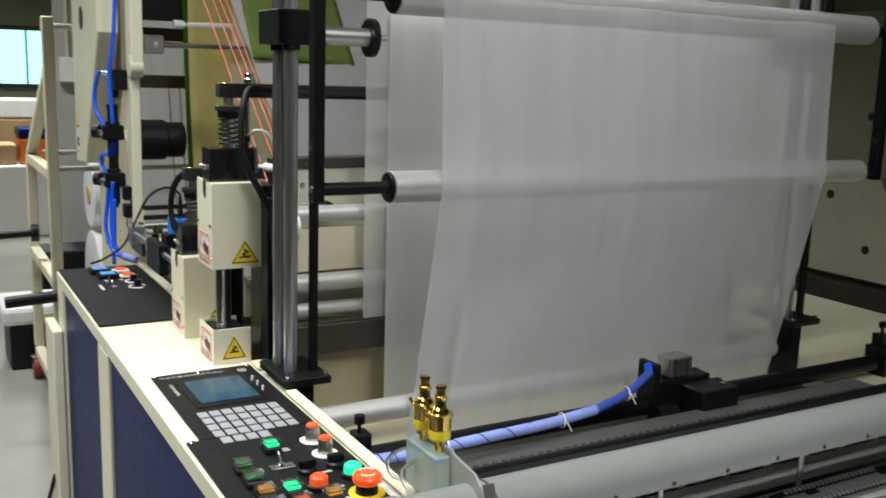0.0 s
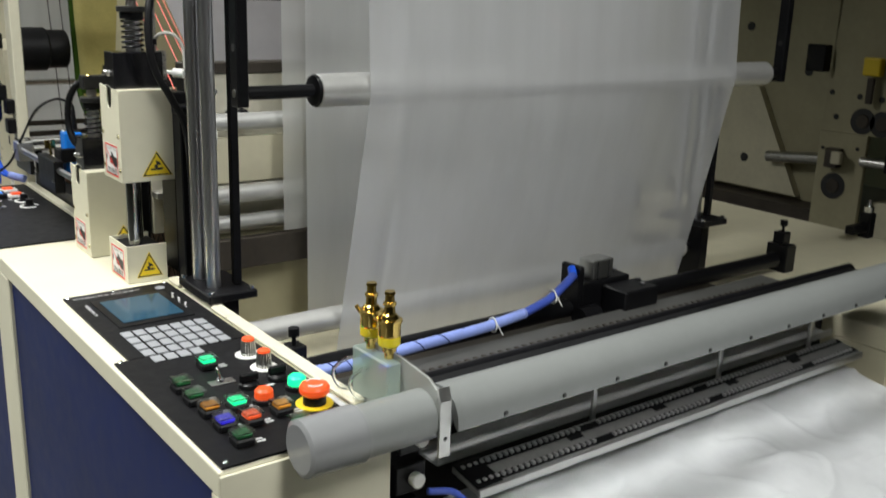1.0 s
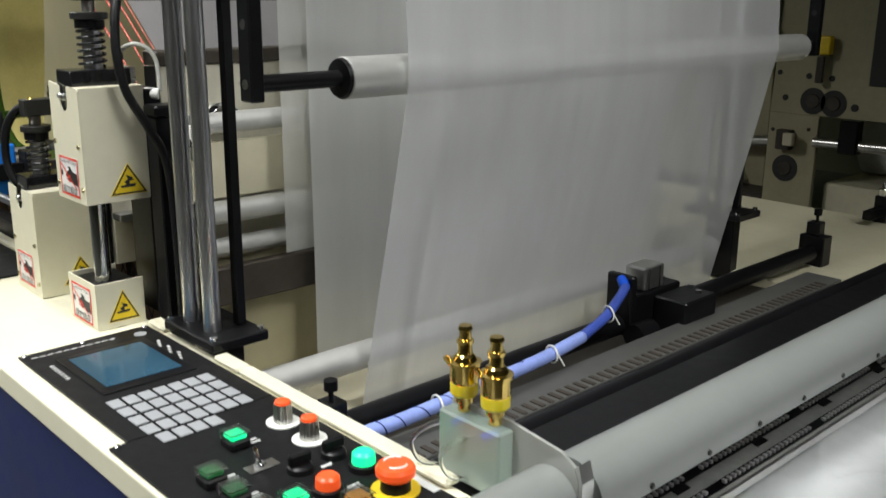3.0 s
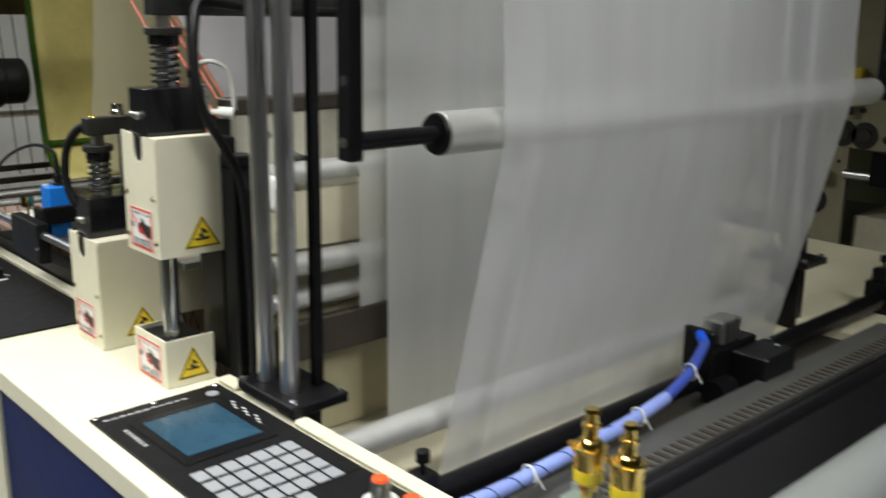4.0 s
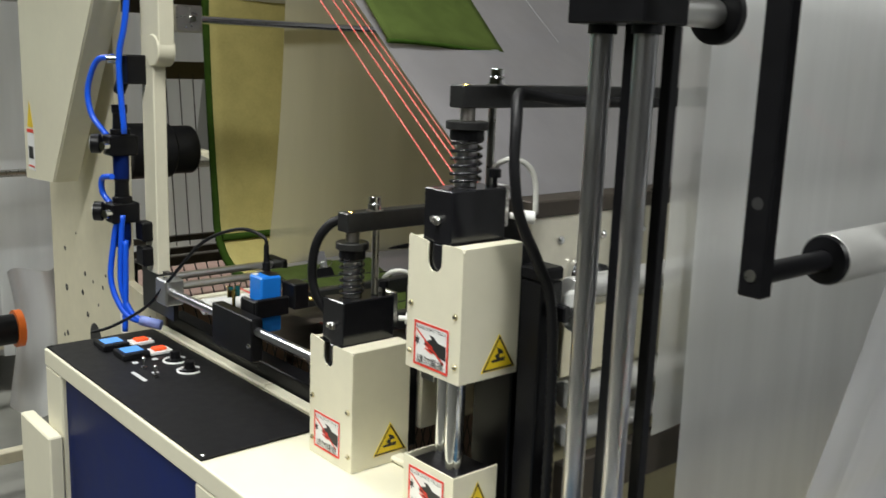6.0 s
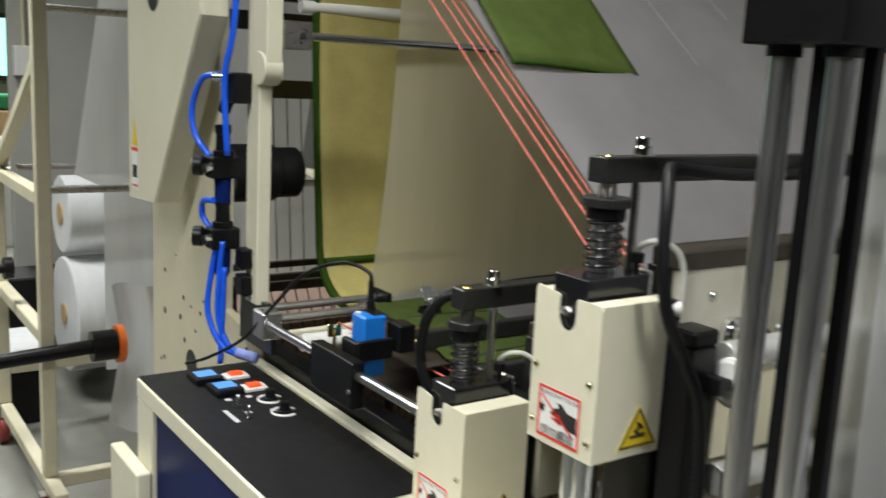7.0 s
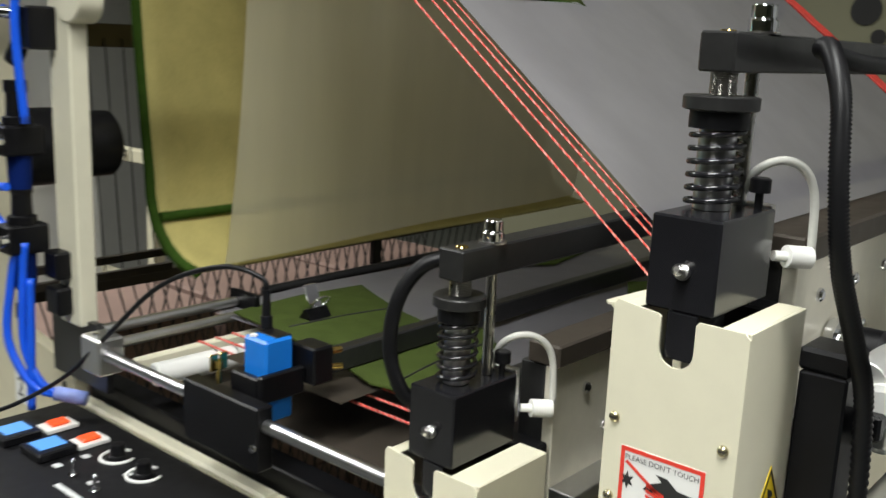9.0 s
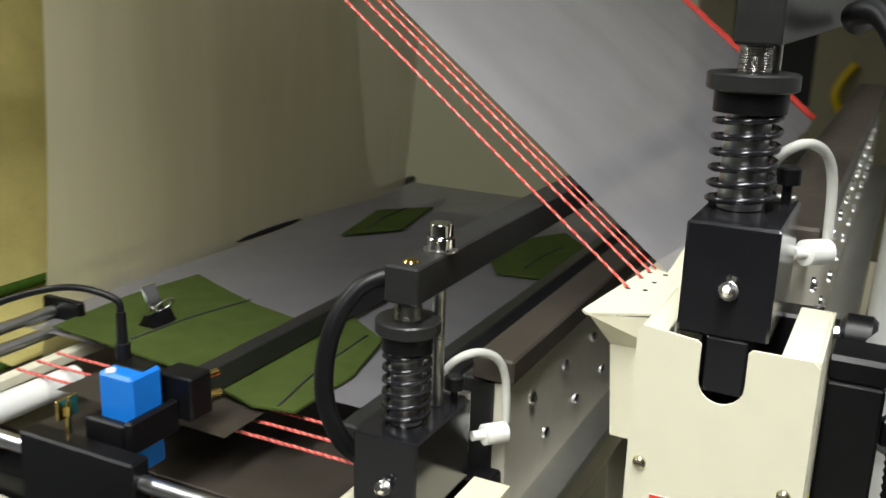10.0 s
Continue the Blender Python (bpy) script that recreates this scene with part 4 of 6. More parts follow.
for i in range(5):
    p0, p1 = Vector(slant_film(1, 0)) + Vector((0.010 + 0.009 * i, 0, 0.002)), Vector(slant_film(1, 1)) + Vector((0.010 + 0.009 * i, 0, 0.002))
    tube([p0.lerp(p1, q / 60) + Vector((0.0008 * math.cos(q * 2.1), 0, 0.0008 * math.sin(q * 2.1))) for q in range(61)], 0.0035, 6, 1, b, curved=False)
solo("drawstring_band", b, TWINE, "band of red cords along the far film edge", "cord", "red cords")
# green felt flap over the slanted film
def flap_at(u, v):
    y = 2.52 - 0.28 * v
    return (0.745 + 0.262 * u + 0.045 * (1 - v), y, 1.290 + 0.792 * (y - 1.93) + 0.006 + 0.008 * math.sin(2.4 * u + 1.5 * v))


FLAP = solo("felt_flap", sheet(flap_at, 16, 16, thick=0.004), FELT, "thick green felt flap resting on the slanted film", "felt cloth")
part("bound_edge", tube([Vector(flap_at(q / 8, 1)) for q in range(9)], 0.0042, 8, 3), FELTEDGE, FLAP)

# hanging loop: rear cloth with green binding, front film
LOOP = thing("hanging_cloth_loop", (1.2, 2.80, 1.05), "hanging loop of yellow cloth bound in green behind clear film", "cloth")


def loop_line(s):
    """Down the rear web, round the bottom, and up the front to a hem."""
    if s < 0.66:
        q = s / 0.66
        return 2.91 - 0.05 * q * q, 2.05 - 0.86 * q
    if s < 0.90:
        a = (s - 0.66) / 0.24 * math.pi
        return 2.73 + 0.13 * math.cos(a), 1.19 - 0.135 * math.sin(a) ** 0.8
    return 2.60, 1.19


def loop_cloth(u, v):
    y, z = loop_line(0.775 * v)
    x = 0.757 + 1.09 * u
    return (x, y + 0.004 * math.sin(9 * x + 3 * z), z)


part("rear_cloth", sheet(loop_cloth, 40, 60, thick=0.004), CLOTH, LOOP, "yellow cloth web")
part("edge_binding", tube([(0.755, *loop_line(0.775 * k / 60)) for k in range(61)], 0.009, 8, 1, curved=False), FELTEDGE, LOOP, "dark green bound edge")
part("hem_binding", tube([(0.757 + 1.08 * k / 12, 2.838, 1.126) for k in range(13)], 0.008, 8, 1, curved=False), FELTEDGE, LOOP, "green seam band across the cloth")
part("front_film", sheet(lambda u, v: (0.845 - 0.05 * v ** 3 + 0.97 * u, 2.705 + 0.02 * v * v + 0.006 * math.sin(8 * u + 4 * v), 2.05 - 0.985 * v + 0.02 * u * v), 40, 40), FILMLOOP, LOOP, "clear grey film web")

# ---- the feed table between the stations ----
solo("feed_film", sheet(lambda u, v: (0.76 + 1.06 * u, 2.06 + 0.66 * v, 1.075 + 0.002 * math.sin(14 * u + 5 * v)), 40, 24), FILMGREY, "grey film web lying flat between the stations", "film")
for outline, seam in (([(0.735, 2.400), (0.765, 2.660), (0.90, 2.668), (1.022, 2.652), (0.985, 2.57), (0.957, 2.50), (0.932, 2.400)], ((0.775, 2.545), (0.965, 2.515))),
                      ([(0.722, 2.375), (0.702, 2.310), (0.712, 2.264), (0.820, 2.262), (0.930, 2.288), (0.990, 2.375)], ((0.712, 2.285), (0.93, 2.31))),
                      ([(1.260, 2.280), (1.268, 2.213), (1.448, 2.186), (1.550, 2.270), (1.400, 2.360)], ((1.30, 2.25), (1.46, 2.24))),
                      ([(1.330, 2.600), (1.420, 2.530), (1.600, 2.560), (1.520, 2.640)], ((1.38, 2.58), (1.56, 2.60)))):
    f = solo("felt_pad", plate(outline, "z", 1.0785, 1.0825, bevel=0.0008), FELT, "green felt pad lying on the film", "felt pad", "felt pads")
    (xa, ya), (xb, yb) = seam
    # a black line painted for the dark of a crease, no sewn joint
    part("seam", tube([(xa, ya, 1.0828), ((xa + xb) / 2, (ya + yb) / 2 + 0.006, 1.0828), (xb, yb, 1.0828)], 0.0016, 6, 6), INK, f, "dark line drawn for the shaded crease across the felt")
for y in (2.358, 2.16):
    solo("cross_bar", box(0.660, 1.84, y, y + 0.020, 1.083, 1.112, 0.002), DARKSTEEL, "blackened steel cross bar over the film", "machine bar")
for x in (0.675, 0.703, 0.732):
    cord = thing("drawstring", (x, 2.15, 1.06), "twisted red drawstring cord running past the sensor", "cord", "red cords")
    for ph, mat, nm in ((0.0, TWINE, "red_strand"), (math.pi, TWINEPALE, "pale_strand")):
        pts = [(x + 0.006 * q / 320 + 0.0009 * math.cos(q + ph), 2.62 - 0.46 * q / 320, 1.0655 - 0.004 * q / 320 + 0.0009 * math.sin(q + ph)) for q in range(321)]
        part(nm, tube(pts, 0.0012, 5, 1, curved=False), mat, cord)
solo("feed_apron", sheet(lambda u, v: (0.645 + 0.13 * u, 2.300 + 0.225 * v, 1.0725 + 0.001 * math.sin(9 * v + 3 * u)), 10, 14), BROWNBAR, "dull brown apron lying over the cords", "machine plate")
# clip on the felt
c = thing("spring_clip", (0.85, 2.59, 1.083), "black spring clip with bright wire legs", "clip")
part("clip_jaw", plate([(2.615, 1.0832), (2.640, 1.0832), (2.630, 1.098), (2.625, 1.098)], "x", 0.925, 0.965), BLACK, c)
part("clip_lever", plate([(2.626, 1.0985), (2.629, 1.0985), (2.643, 1.130), (2.640, 1.130)], "x", 0.934, 0.956), CHROME, c, "bright bent clip lever")
part("clip_wire", tube([(0.930, 2.622, 1.098), (0.926, 2.610, 1.112), (0.936, 2.606, 1.118), (0.946, 2.606, 1.118), (0.956, 2.610, 1.112), (0.952, 2.622, 1.098)], 0.0018, 6, 4), CHROME, c)

c.location += Vector((-0.11, -0.07, 0))
solo("under_plate", box(0.604, 0.640, 2.12, 2.79, 0.55, 0.985, 0.002), BLACK, "black inner side plate under the sensor", "machine plate")
solo("feed_bed", box(0.642, 1.845, 2.06, 2.74, 1.000, 1.012, 0.001), BROWNBAR, "dark steel feed bed under the film", "machine plate")
# ---- sensor on its rods ----
s = thing("sensor_stand", (0.56, 2.5, 1.0), "black side bracket with chrome rods", "machine bracket")
part("end_plate", plate([(2.675, 1.00), (2.675, 1.062), (2.700, 1.092), (2.820, 1.092), (2.820, 1.00)], "x", 0.566, 0.576), DARKSTEEL, s)
part("rod_clamp", box(0.528, 0.5655, 2.625, 2.672, 1.045, 1.095, 0.003), ALU, s)
for dx, dz in ((0.538, 1.0951), (0.556, 1.0951)):
    part("clamp_screw", lathe((dx, 2.648, dz), (dx, 2.648, 9), [(0, 0.004), (0.004, 0.004), (0.0045, 0.003)], 12), CHROME, s)
part("long_rod", rod((0.540, 2.6245, 1.073), (0.543, 2.02, 1.075), 0.0075, 20), SHAFT, s, "chrome slide rod")
for y, z, x1 in ((2.702, 1.083, 0.80), (2.672, 1.070, 0.775)):
    part("cross_rod", rod((0.577, y, z), (x1, y, z), 0.0075, 18), ALU, s, "bright cross rod")
part("cross_end", box(0.801, 0.812, 2.655, 2.720, 1.055, 1.100, 0.002), BLACK, s)
solo("feed_roller", rod((0.585, 2.590, 1.045), (0.725, 2.582, 1.045), 0.016, 28, chamfer=0.002), WHITE, "pale roller beside the sensor", "roller")
solo("feed_rod", rod((0.88, 2.735, 1.078), (1.84, 2.735, 1.078), 0.008, 16), DARKSTEEL, "dark steel rod across the feed table", "rod")
solo("feed_strip", box(0.585, 1.8, 2.630, 2.645, 1.040, 1.055, 0.002), CREAM, "cream steel strip across the machine", "machine bar")
d = thing("color_sensor", (0.57, 2.36, 1.02), "blue photoelectric sensor on a black slide plate", "sensor")
part("slide_plate", box(0.529, 0.551, 2.305, 2.442, 1.022, 1.096, 0.002), BLACK, d)
part("housing", box(0.566, 0.606, 2.337, 2.377, 1.058, 1.155, 0.003), SENSORBLUE, d, "bright blue sensor housing")
part("saddle", box(0.5515, 0.614, 2.326, 2.3345, 1.088, 1.120, 0.002), BLACK, d)
part("saddle_side", box(0.5515, 0.5615, 2.335, 2.382, 1.084, 1.116, 0.002), BLACK, d)
part("clamp_block", box(0.6145, 0.645, 2.312, 2.352, 1.098, 1.142, 0.002), BLACK, d)
part("lens_button", lathe((0.572, 2.366, 1.1551), (0.572, 2.366, 9), [(0, 0.005), (0.002, 0.0045)], 14), WHITE, d)
part("face_plate", box(0.584, 0.606, 2.340, 2.374, 1.1552, 1.1562, 0.0004), BLACK, d)
w = part("wing_screw", lathe((0.548, 2.398, 1.0962), (0.548, 2.398, 9), [(0, 0.003), (0.018, 0.003), (0.019, 0.006), (0.028, 0.006)], 12), BRASS, d)
each("wing", (box(0.536, 0.547, 2.3965, 2.3995, 1.112, 1.132, 0.001), box(0.549, 0.560, 2.3965, 2.3995, 1.112, 1.132, 0.001)), BRASS, w)
each("side_screw", (rod((0.6452, 2.330, 1.128), (0.668, 2.325, 1.128), 0.004, 12), rod((0.6452, 2.330, 1.110), (0.664, 2.318, 1.110), 0.004, 12)), BRASS, d)
part("plate_screw", screw((0.5288, 2.312, 1.050), (-1, 0, 0), 0.005), CHROME, d)
part("plug", lathe((0.600, 2.378, 1.1563), (0.600, 2.378, 9), [(0, 0.007), (0.014, 0.007), (0.015, 0.005), (0.045, 0.0045)], 16), RUBBER, d)
part("cable", tube([(0.600, 2.378, 1.195), (0.598, 2.384, 1.214), (0.576, 2.43, 1.222), (0.552, 2.52, 1.185), (0.535, 2.62, 1.10), (0.520, 2.70, 1.03), (0.48, 2.76, 0.985), (0.45, 2.80, 0.965)], 0.0032, 8, 8), RUBBER, d)

# ---- side frame with the air set ----
f = thing("side_frame", (0.58, 3.05, FLOOR), "tall cream machined side frame with slots and tapped holes", "machine frame")
part("lower_plate", plate([(2.80, FLOOR), (3.42, FLOOR), (3.42, 1.9), (2.985, 1.9), (2.985, 1.33), (2.955, 1.30), (2.955, 1.02), (2.80, 1.00)], "x", 0.585, 0.605), CREAM_OLD, f)
part("upright", box(0.556, 0.582, 2.720, 2.774, 1.085, 2.0, 0.002), CREAM, f)
part("lug", lathe((0.552, 2.716, 1.520), (9, 2.716, 1.520), [(0, 0.028), (0.002, 0.030), (0.034, 0.030), (0.036, 0.028)], 24), CREAM, f)
part("lug_bar", box(0.5545, 0.586, 2.688, 2.750, 1.520, 2.0, 0.002), CREAM, f)
for y, z, r in ((3.31, 1.22, 0.004), (3.33, 1.03, 0.006), (3.20, 0.99, 0.006), (3.33, 0.93, 0.009), (3.22, 0.94, 0.007), (3.15, 0.98, 0.004), (3.07, 1.01, 0.004), (3.12, 0.93, 0.004), (3.25, 1.08, 0.003), (3.146, 0.845, 0.035), (2.83, 0.966, 0.006), (3.09, 0.978, 0.005), (3.192, 0.891, 0.007), (3.337, 0.81, 0.007), (3.36, 0.80, 0.005)):
    part("tapped_hole", lathe((0.5848, y, z), (0.584, y, z), [(0, r), (0.0004, r)], 18), INK, f)
for z in (1.10, 1.05):
    part("slot", box(0.5843, 0.5849, 2.962, 2.976, z - 0.012, z + 0.012, 0), INK, f)
lb = part("number_label", box(0.5838, 0.5848, 2.952, 2.990, 0.897, 0.949, 0), PAPER, f, "white number label")
part("digit", lettering("2", 0.045, Matrix.Translation((0.5834, 2.971, 0.923)) @ Matrix(((0, 0, -1, 0), (-1, 0, 0, 0), (0, 1, 0, 0), (0, 0, 0, 1)))), INK, lb)
# grey boards and comb bars behind the upright
k = thing("comb_frame", (0.72, 3.0, 1.0), "taut dark strings between dark comb bars", "machine frame")
part("back_rail", box(0.607, 0.95, 3.099, 3.112, 1.035, 1.05, 0.001), BROWNBAR, k)
for z in (1.075, 1.475, 1.62):
    part("comb_bar", box(0.607, 0.95, 3.085, 3.098, z - (0.006 if z < 1.2 else 0.02), z + (0.008 if z < 1.2 else 0.02), 0.001), BROWNBAR, k)
for q in range(6):
    part("string", rod((0.745 + 0.034 * q, 3.083, 1.47), (0.765 + 0.034 * q, 3.083, 1.06), 0.0013, 6), INK, k)
solo("cable_drum", lathe((0.6055, 3.00, 1.300), (9, 3.00, 1.300), [(0, 0.058), (0.004, 0.061), (0.100, 0.061), (0.104, 0.058), (0.106, 0.054), (0.156, 0.054), (0.160, 0.050)], 36), RUBBER, "round black rubber drum on the frame", "drum")
u = thing("upper_beam", (1.2, 2.93, 1.60), "black beam with a pale lit guide bar", "machine beam")
part("beam_bar", box(0.612, 1.84, 2.915, 2.96, 1.655, 1.80, 0.003), BLACK, u)
part("pale_bar", rod((0.72, 2.90, 1.645), (1.84, 2.90, 1.645), 0.013, 20), WHITE, u, "pale round guide bar")
solo("upper_rod", rod((0.640, 2.700, 1.580), (1.84, 2.700, 1.580), 0.008, 20), CHROME, "long chrome cross rod", "rod")
c = thing("rod_holder", (0.62, 2.70, 1.55), "steel rod clamp with a socket screw", "clamp")
part("clamp_body", box(0.5865, 0.640, 2.680, 2.722, 1.555, 1.605, 0.003), STEEL, c)
part("socket_screw", rod((0.618, 2.6798, 1.580), (0.618, 2.675, 1.580), 0.006, 14), CHROME, c)
# slanted cream guard
g = thing("slanted_guard", (0.50, 3.3, 1.15), "slanted cream sheet steel guard with two stickers", "machine guard")
part("guard_sheet", plate([(3.32, 1.212), (3.14, 1.222), (2.868, 1.612), (2.868, 2.05), (3.32, 2.05)], "x", 0.500, 0.503), CREAM, g)
part("guard_side", plate([(3.14, 1.222), (3.137, 1.222), (2.865, 1.612), (2.865, 2.05), (2.868, 2.05), (2.868, 1.612)], "x", 0.5035, 0.555), CREAM, g)
part("guard_mount", box(0.5555, 0.5845, 3.16, 3.30, 1.30, 2.0, 0.002), CREAM_OLD, g)
s1 = part("warning_sticker", plate([(3.295, 1.335), (3.255, 1.335), (3.275, 1.395)], "x", 0.4992, 0.4999), YELLOW, g)
s2 = part("notice_sticker", box(0.4992, 0.4999, 3.252, 3.298, 1.235, 1.330, 0), PAPER, g)
part("notice_mark", box(0.4986, 0.4991, 3.260, 3.290, 1.262, 1.290, 0), INK, s2)
part("notice_rim", merge(box(0.4986, 0.4991, 3.252, 3.298, 1.322, 1.330, 0), box(0.4986, 0.4991, 3.256, 3.294, 1.242, 1.246, 0)), REDINK, s2)
part("round_hole", rod((0.4988, 3.14, 1.66), (0.4995, 3.14, 1.66), 0.035, 24), INK, g)


def regulator(y, z, x, label):
    r = thing("air_regulator", (x, y, z - 0.05), label, "air regulator", "air regulators")
    part("body", box(x - 0.016, x + 0.040, y - 0.022, y + 0.018, z - 0.022, z + 0.018, 0.003), BLACK, r)
    part("bonnet", lathe((x + 0.012, y - 0.002, z + 0.0182), (x + 0.012, y - 0.002, 9), [(0, 0.019), (0.010, 0.019), (0.012, 0.014), (0.040, 0.013), (0.044, 0.015), (0.058, 0.015)], 24), BLACK, r)
    part("bowl", lathe((x + 0.012, y - 0.002, z - 0.0222), (x + 0.012, y - 0.002, -9), [(0, 0.016), (0.045, 0.015), (0.058, 0.009)], 24), NAVY, r)
    g = part("gauge", lathe((x - 0.0165, y + 0.010, z), (x - 0.06, y + 0.04, z), [(0, 0.008), (0.006, 0.019), (0.022, 0.019), (0.0225, 0.017)], 28), BLACK, r)
    e = Vector((x - 0.0165, y + 0.010, z)) + (Vector((-0.0435, 0.03, 0))).normalized() * 0.0227
    part("gauge_face", lathe(e, e + Vector((-0.0435, 0.03, 0)), [(0, 0.0165), (0.0006, 0.0165)], 24), PAPER, g, "white gauge face")
    part("bright_fitting", rod((x - 0.0165, y - 0.012, z - 0.002), (x - 0.03, y - 0.016, z - 0.002), 0.0085, 14), CHROME, r)
    return r


regulator(2.800, 1.338, 0.508, "black air regulator with a small pressure gauge")
regulator(2.800, 1.205, 0.508, "black air regulator with a small pressure gauge above blue hoses")
v = thing("air_valve", (0.53, 2.78, 1.45), "black air valve with bright fittings", "valve")
part("valve_body", box(0.52, 0.579, 2.752, 2.80, 1.455, 1.51, 0.003), BLACK, v)
part("fitting", rod((0.519, 2.78, 1.50), (0.495, 2.79, 1.50), 0.008, 14), CHROME, v)
part("outlet", rod((0.53, 2.80, 1.46), (0.53, 2.82, 1.44), 0.012, 16), BLACK, v)
for x, z in ((0.535, 1.10), (0.535, 1.15)):
    solo("hose_manifold", box(x, x + 0.040, 2.740, 2.775, z, z + 0.038, 0.003), BLACK, "small black hose manifold", "valve", "hose manifolds")
for pts in ([(0.510, 2.795, 1.505), (0.495, 2.84, 1.495), (0.487, 2.87, 1.44), (0.490, 2.86, 1.39), (0.505, 2.825, 1.352)],
            [(0.540, 2.745, 1.90), (0.522, 2.755, 1.60), (0.512, 2.772, 1.50), (0.515, 2.765, 1.36)],
            [(0.500, 2.795, 1.275), (0.495, 2.832, 1.268), (0.497, 2.840, 1.24), (0.505, 2.82, 1.217)],
            [(0.505, 2.785, 1.20), (0.500, 2.80, 1.14), (0.495, 2.805, 1.06), (0.510, 2.77, 1.00), (0.545, 2.735, 0.985)],
            [(0.512, 2.78, 1.20), (0.508, 2.785, 1.12), (0.508, 2.785, 1.05), (0.520, 2.76, 1.00), (0.548, 2.73, 0.985)],
            [(0.515, 2.775, 1.15), (0.512, 2.775, 1.06), (0.508, 2.775, 0.965)]):
    solo("blue_hose", tube(pts, 0.0058, 10, 10), BLUE, "bright blue pneumatic hose", "hose", "blue hoses")
solo("hose_tie", tube([(0.530, 2.750, 0.990), (0.560, 2.720, 0.982)], 0.010, 12, 3), PALEBLUE, "pale wrap round the hose ends", "hose wrap")
solo("floor_cable", tube([(0.33, 2.80, 0.35), (0.22, 2.9, -0.12), (0.10, 3.05, FLOOR + 0.006), (-0.2, 3.3, FLOOR + 0.006)], 0.006, 8, 8), RUBBER, "thin black cable trailing on the floor", "cable")

# ---- delivery end: grey pipe, bracket, oilers ----
p = thing("grey_pipe", (1.2, 0.965, 0.93), "grey pipe with a plastic end cap and half-round cover", "pipe")
part("end_cap", lathe((0.440, 0.995, 0.972), (9, 0.995 - 0.0, 0.972), [(0, 0.030), (0.003, 0.0355), (0.078, 0.0365), (0.079, 0.0335)], 48), GREYPLAST, p, "grey plastic end cap")
part("pipe_body", rod((0.5192, 0.995, 0.972), (0.640, 0.995, 0.972), 0.0335, 48), GREY, p)
prof = [(0.990 + 0.040 * math.cos(a), 0.968 + 0.040 * math.sin(a)) for a in [math.radians(50 + 4.4 * i) for i in range(31)]] + [(0.950, 0.959), (0.954, 0.959), (0.962, 0.972), (1.01, 0.996)]
cover = plate(prof, "x", 0.642, 1.90)
for fc in cover.faces:
    fc.smooth = len(fc.verts) == 4
for e in cover.edges:
    if len(e.link_faces) == 2 and e.calc_face_angle() > 0.35:
        e.smooth = False
part("half_cover", cover, GREY, p, "long grey half-round cover")
for i in range(11):
    part("cover_screw", screw((0.72 + 0.105 * i, 0.9496, 0.9655), (0, -1, 0), 0.0035), INK, p)
k = thing("oiler_bracket", (0.62, 1.05, 0.95), "clear acrylic bracket that carries two brass oilers", "bracket")
part("acrylic_plate", plate([(1.135, 0.955), (1.135, 1.030), (1.050, 1.032), (0.985, 1.024), (0.968, 1.014), (0.963, 1.000), (0.963, 0.955)], "x", 0.619, 0.623, bevel=0.0006), ACRYLIC, k, "frosted clear acrylic plate")
part("front_flange", plate([(0.968, 1.0145), (0.9625, 1.000), (0.9625, 0.925), (0.9585, 0.925), (0.9585, 1.001), (0.964, 1.018)], "x", 0.619, 0.636), ALU, k, "pale bent front edge")
part("flange_hole", rod((0.628, 0.9583, 0.950), (0.628, 0.9580, 0.950), 0.003, 14), INK, k)
# the green here is painted reflection; the acrylic itself is clear
part("acrylic_block", box(0.597, 0.6185, 1.045, 1.132, 0.955, 1.0255, 0.002), GREENCAST, k, "clear acrylic block with a green reflection put into its tint")
for x, y in ((0.613, 1.110), (0.613, 1.066)):
    o = thing("brass_oiler", (x, y, 1.02), "polished brass drip oiler with a glass of yellow oil", "oiler", "brass oilers")
    part("stem", lathe((x, y, 1.026), (x, y, 9), [(0, 0.0065), (0.010, 0.0065), (0.0105, 0.010), (0.017, 0.010)], 20), BRASS, o)
    part("glass_cup", lathe((x, y, 1.0432), (x, y, 9), [(0, 0.0125), (0.003, 0.0150), (0.014, 0.0150)], 24), OIL, o, "cup of yellow oil")
    part("cap", lathe((x, y, 1.0574), (x, y, 9), [(0, 0.0145), (0.002, 0.0152), (0.018, 0.0152), (0.019, 0.0172), (0.023, 0.0172), (0.024, 0.0125), (0.029, 0.0105), (0.031, 0.0078), (0.041, 0.0070), (0.042, 0.0088), (0.046, 0.0088), (0.047, 0.0064), (0.056, 0.0060), (0.057, 0.0076), (0.061, 0.0064)], 24), BRASS, o)
    part("filler_stub", rod((x - 0.013, y + 0.008, 1.078), (x - 0.017, y + 0.011, 1.086), 0.003, 10), BRASS, o)
    part("oil_tube", tube([(x - 0.002, y + 0.006, 1.012), (x - 0.020, y + 0.03, 1.004), (x - 0.032, y + 0.045, 0.985), (x - 0.030, y + 0.035, 0.966), (x - 0.012, y + 0.02, 0.960)], 0.0025, 8, 8), CLEAR, o)
    part("tube_fitting", rod((x - 0.010, y + 0.008, 1.010), (x + 0.005, y + 0.001, 1.014), 0.0045, 12), BLUE, o, "blue push-in fitting")

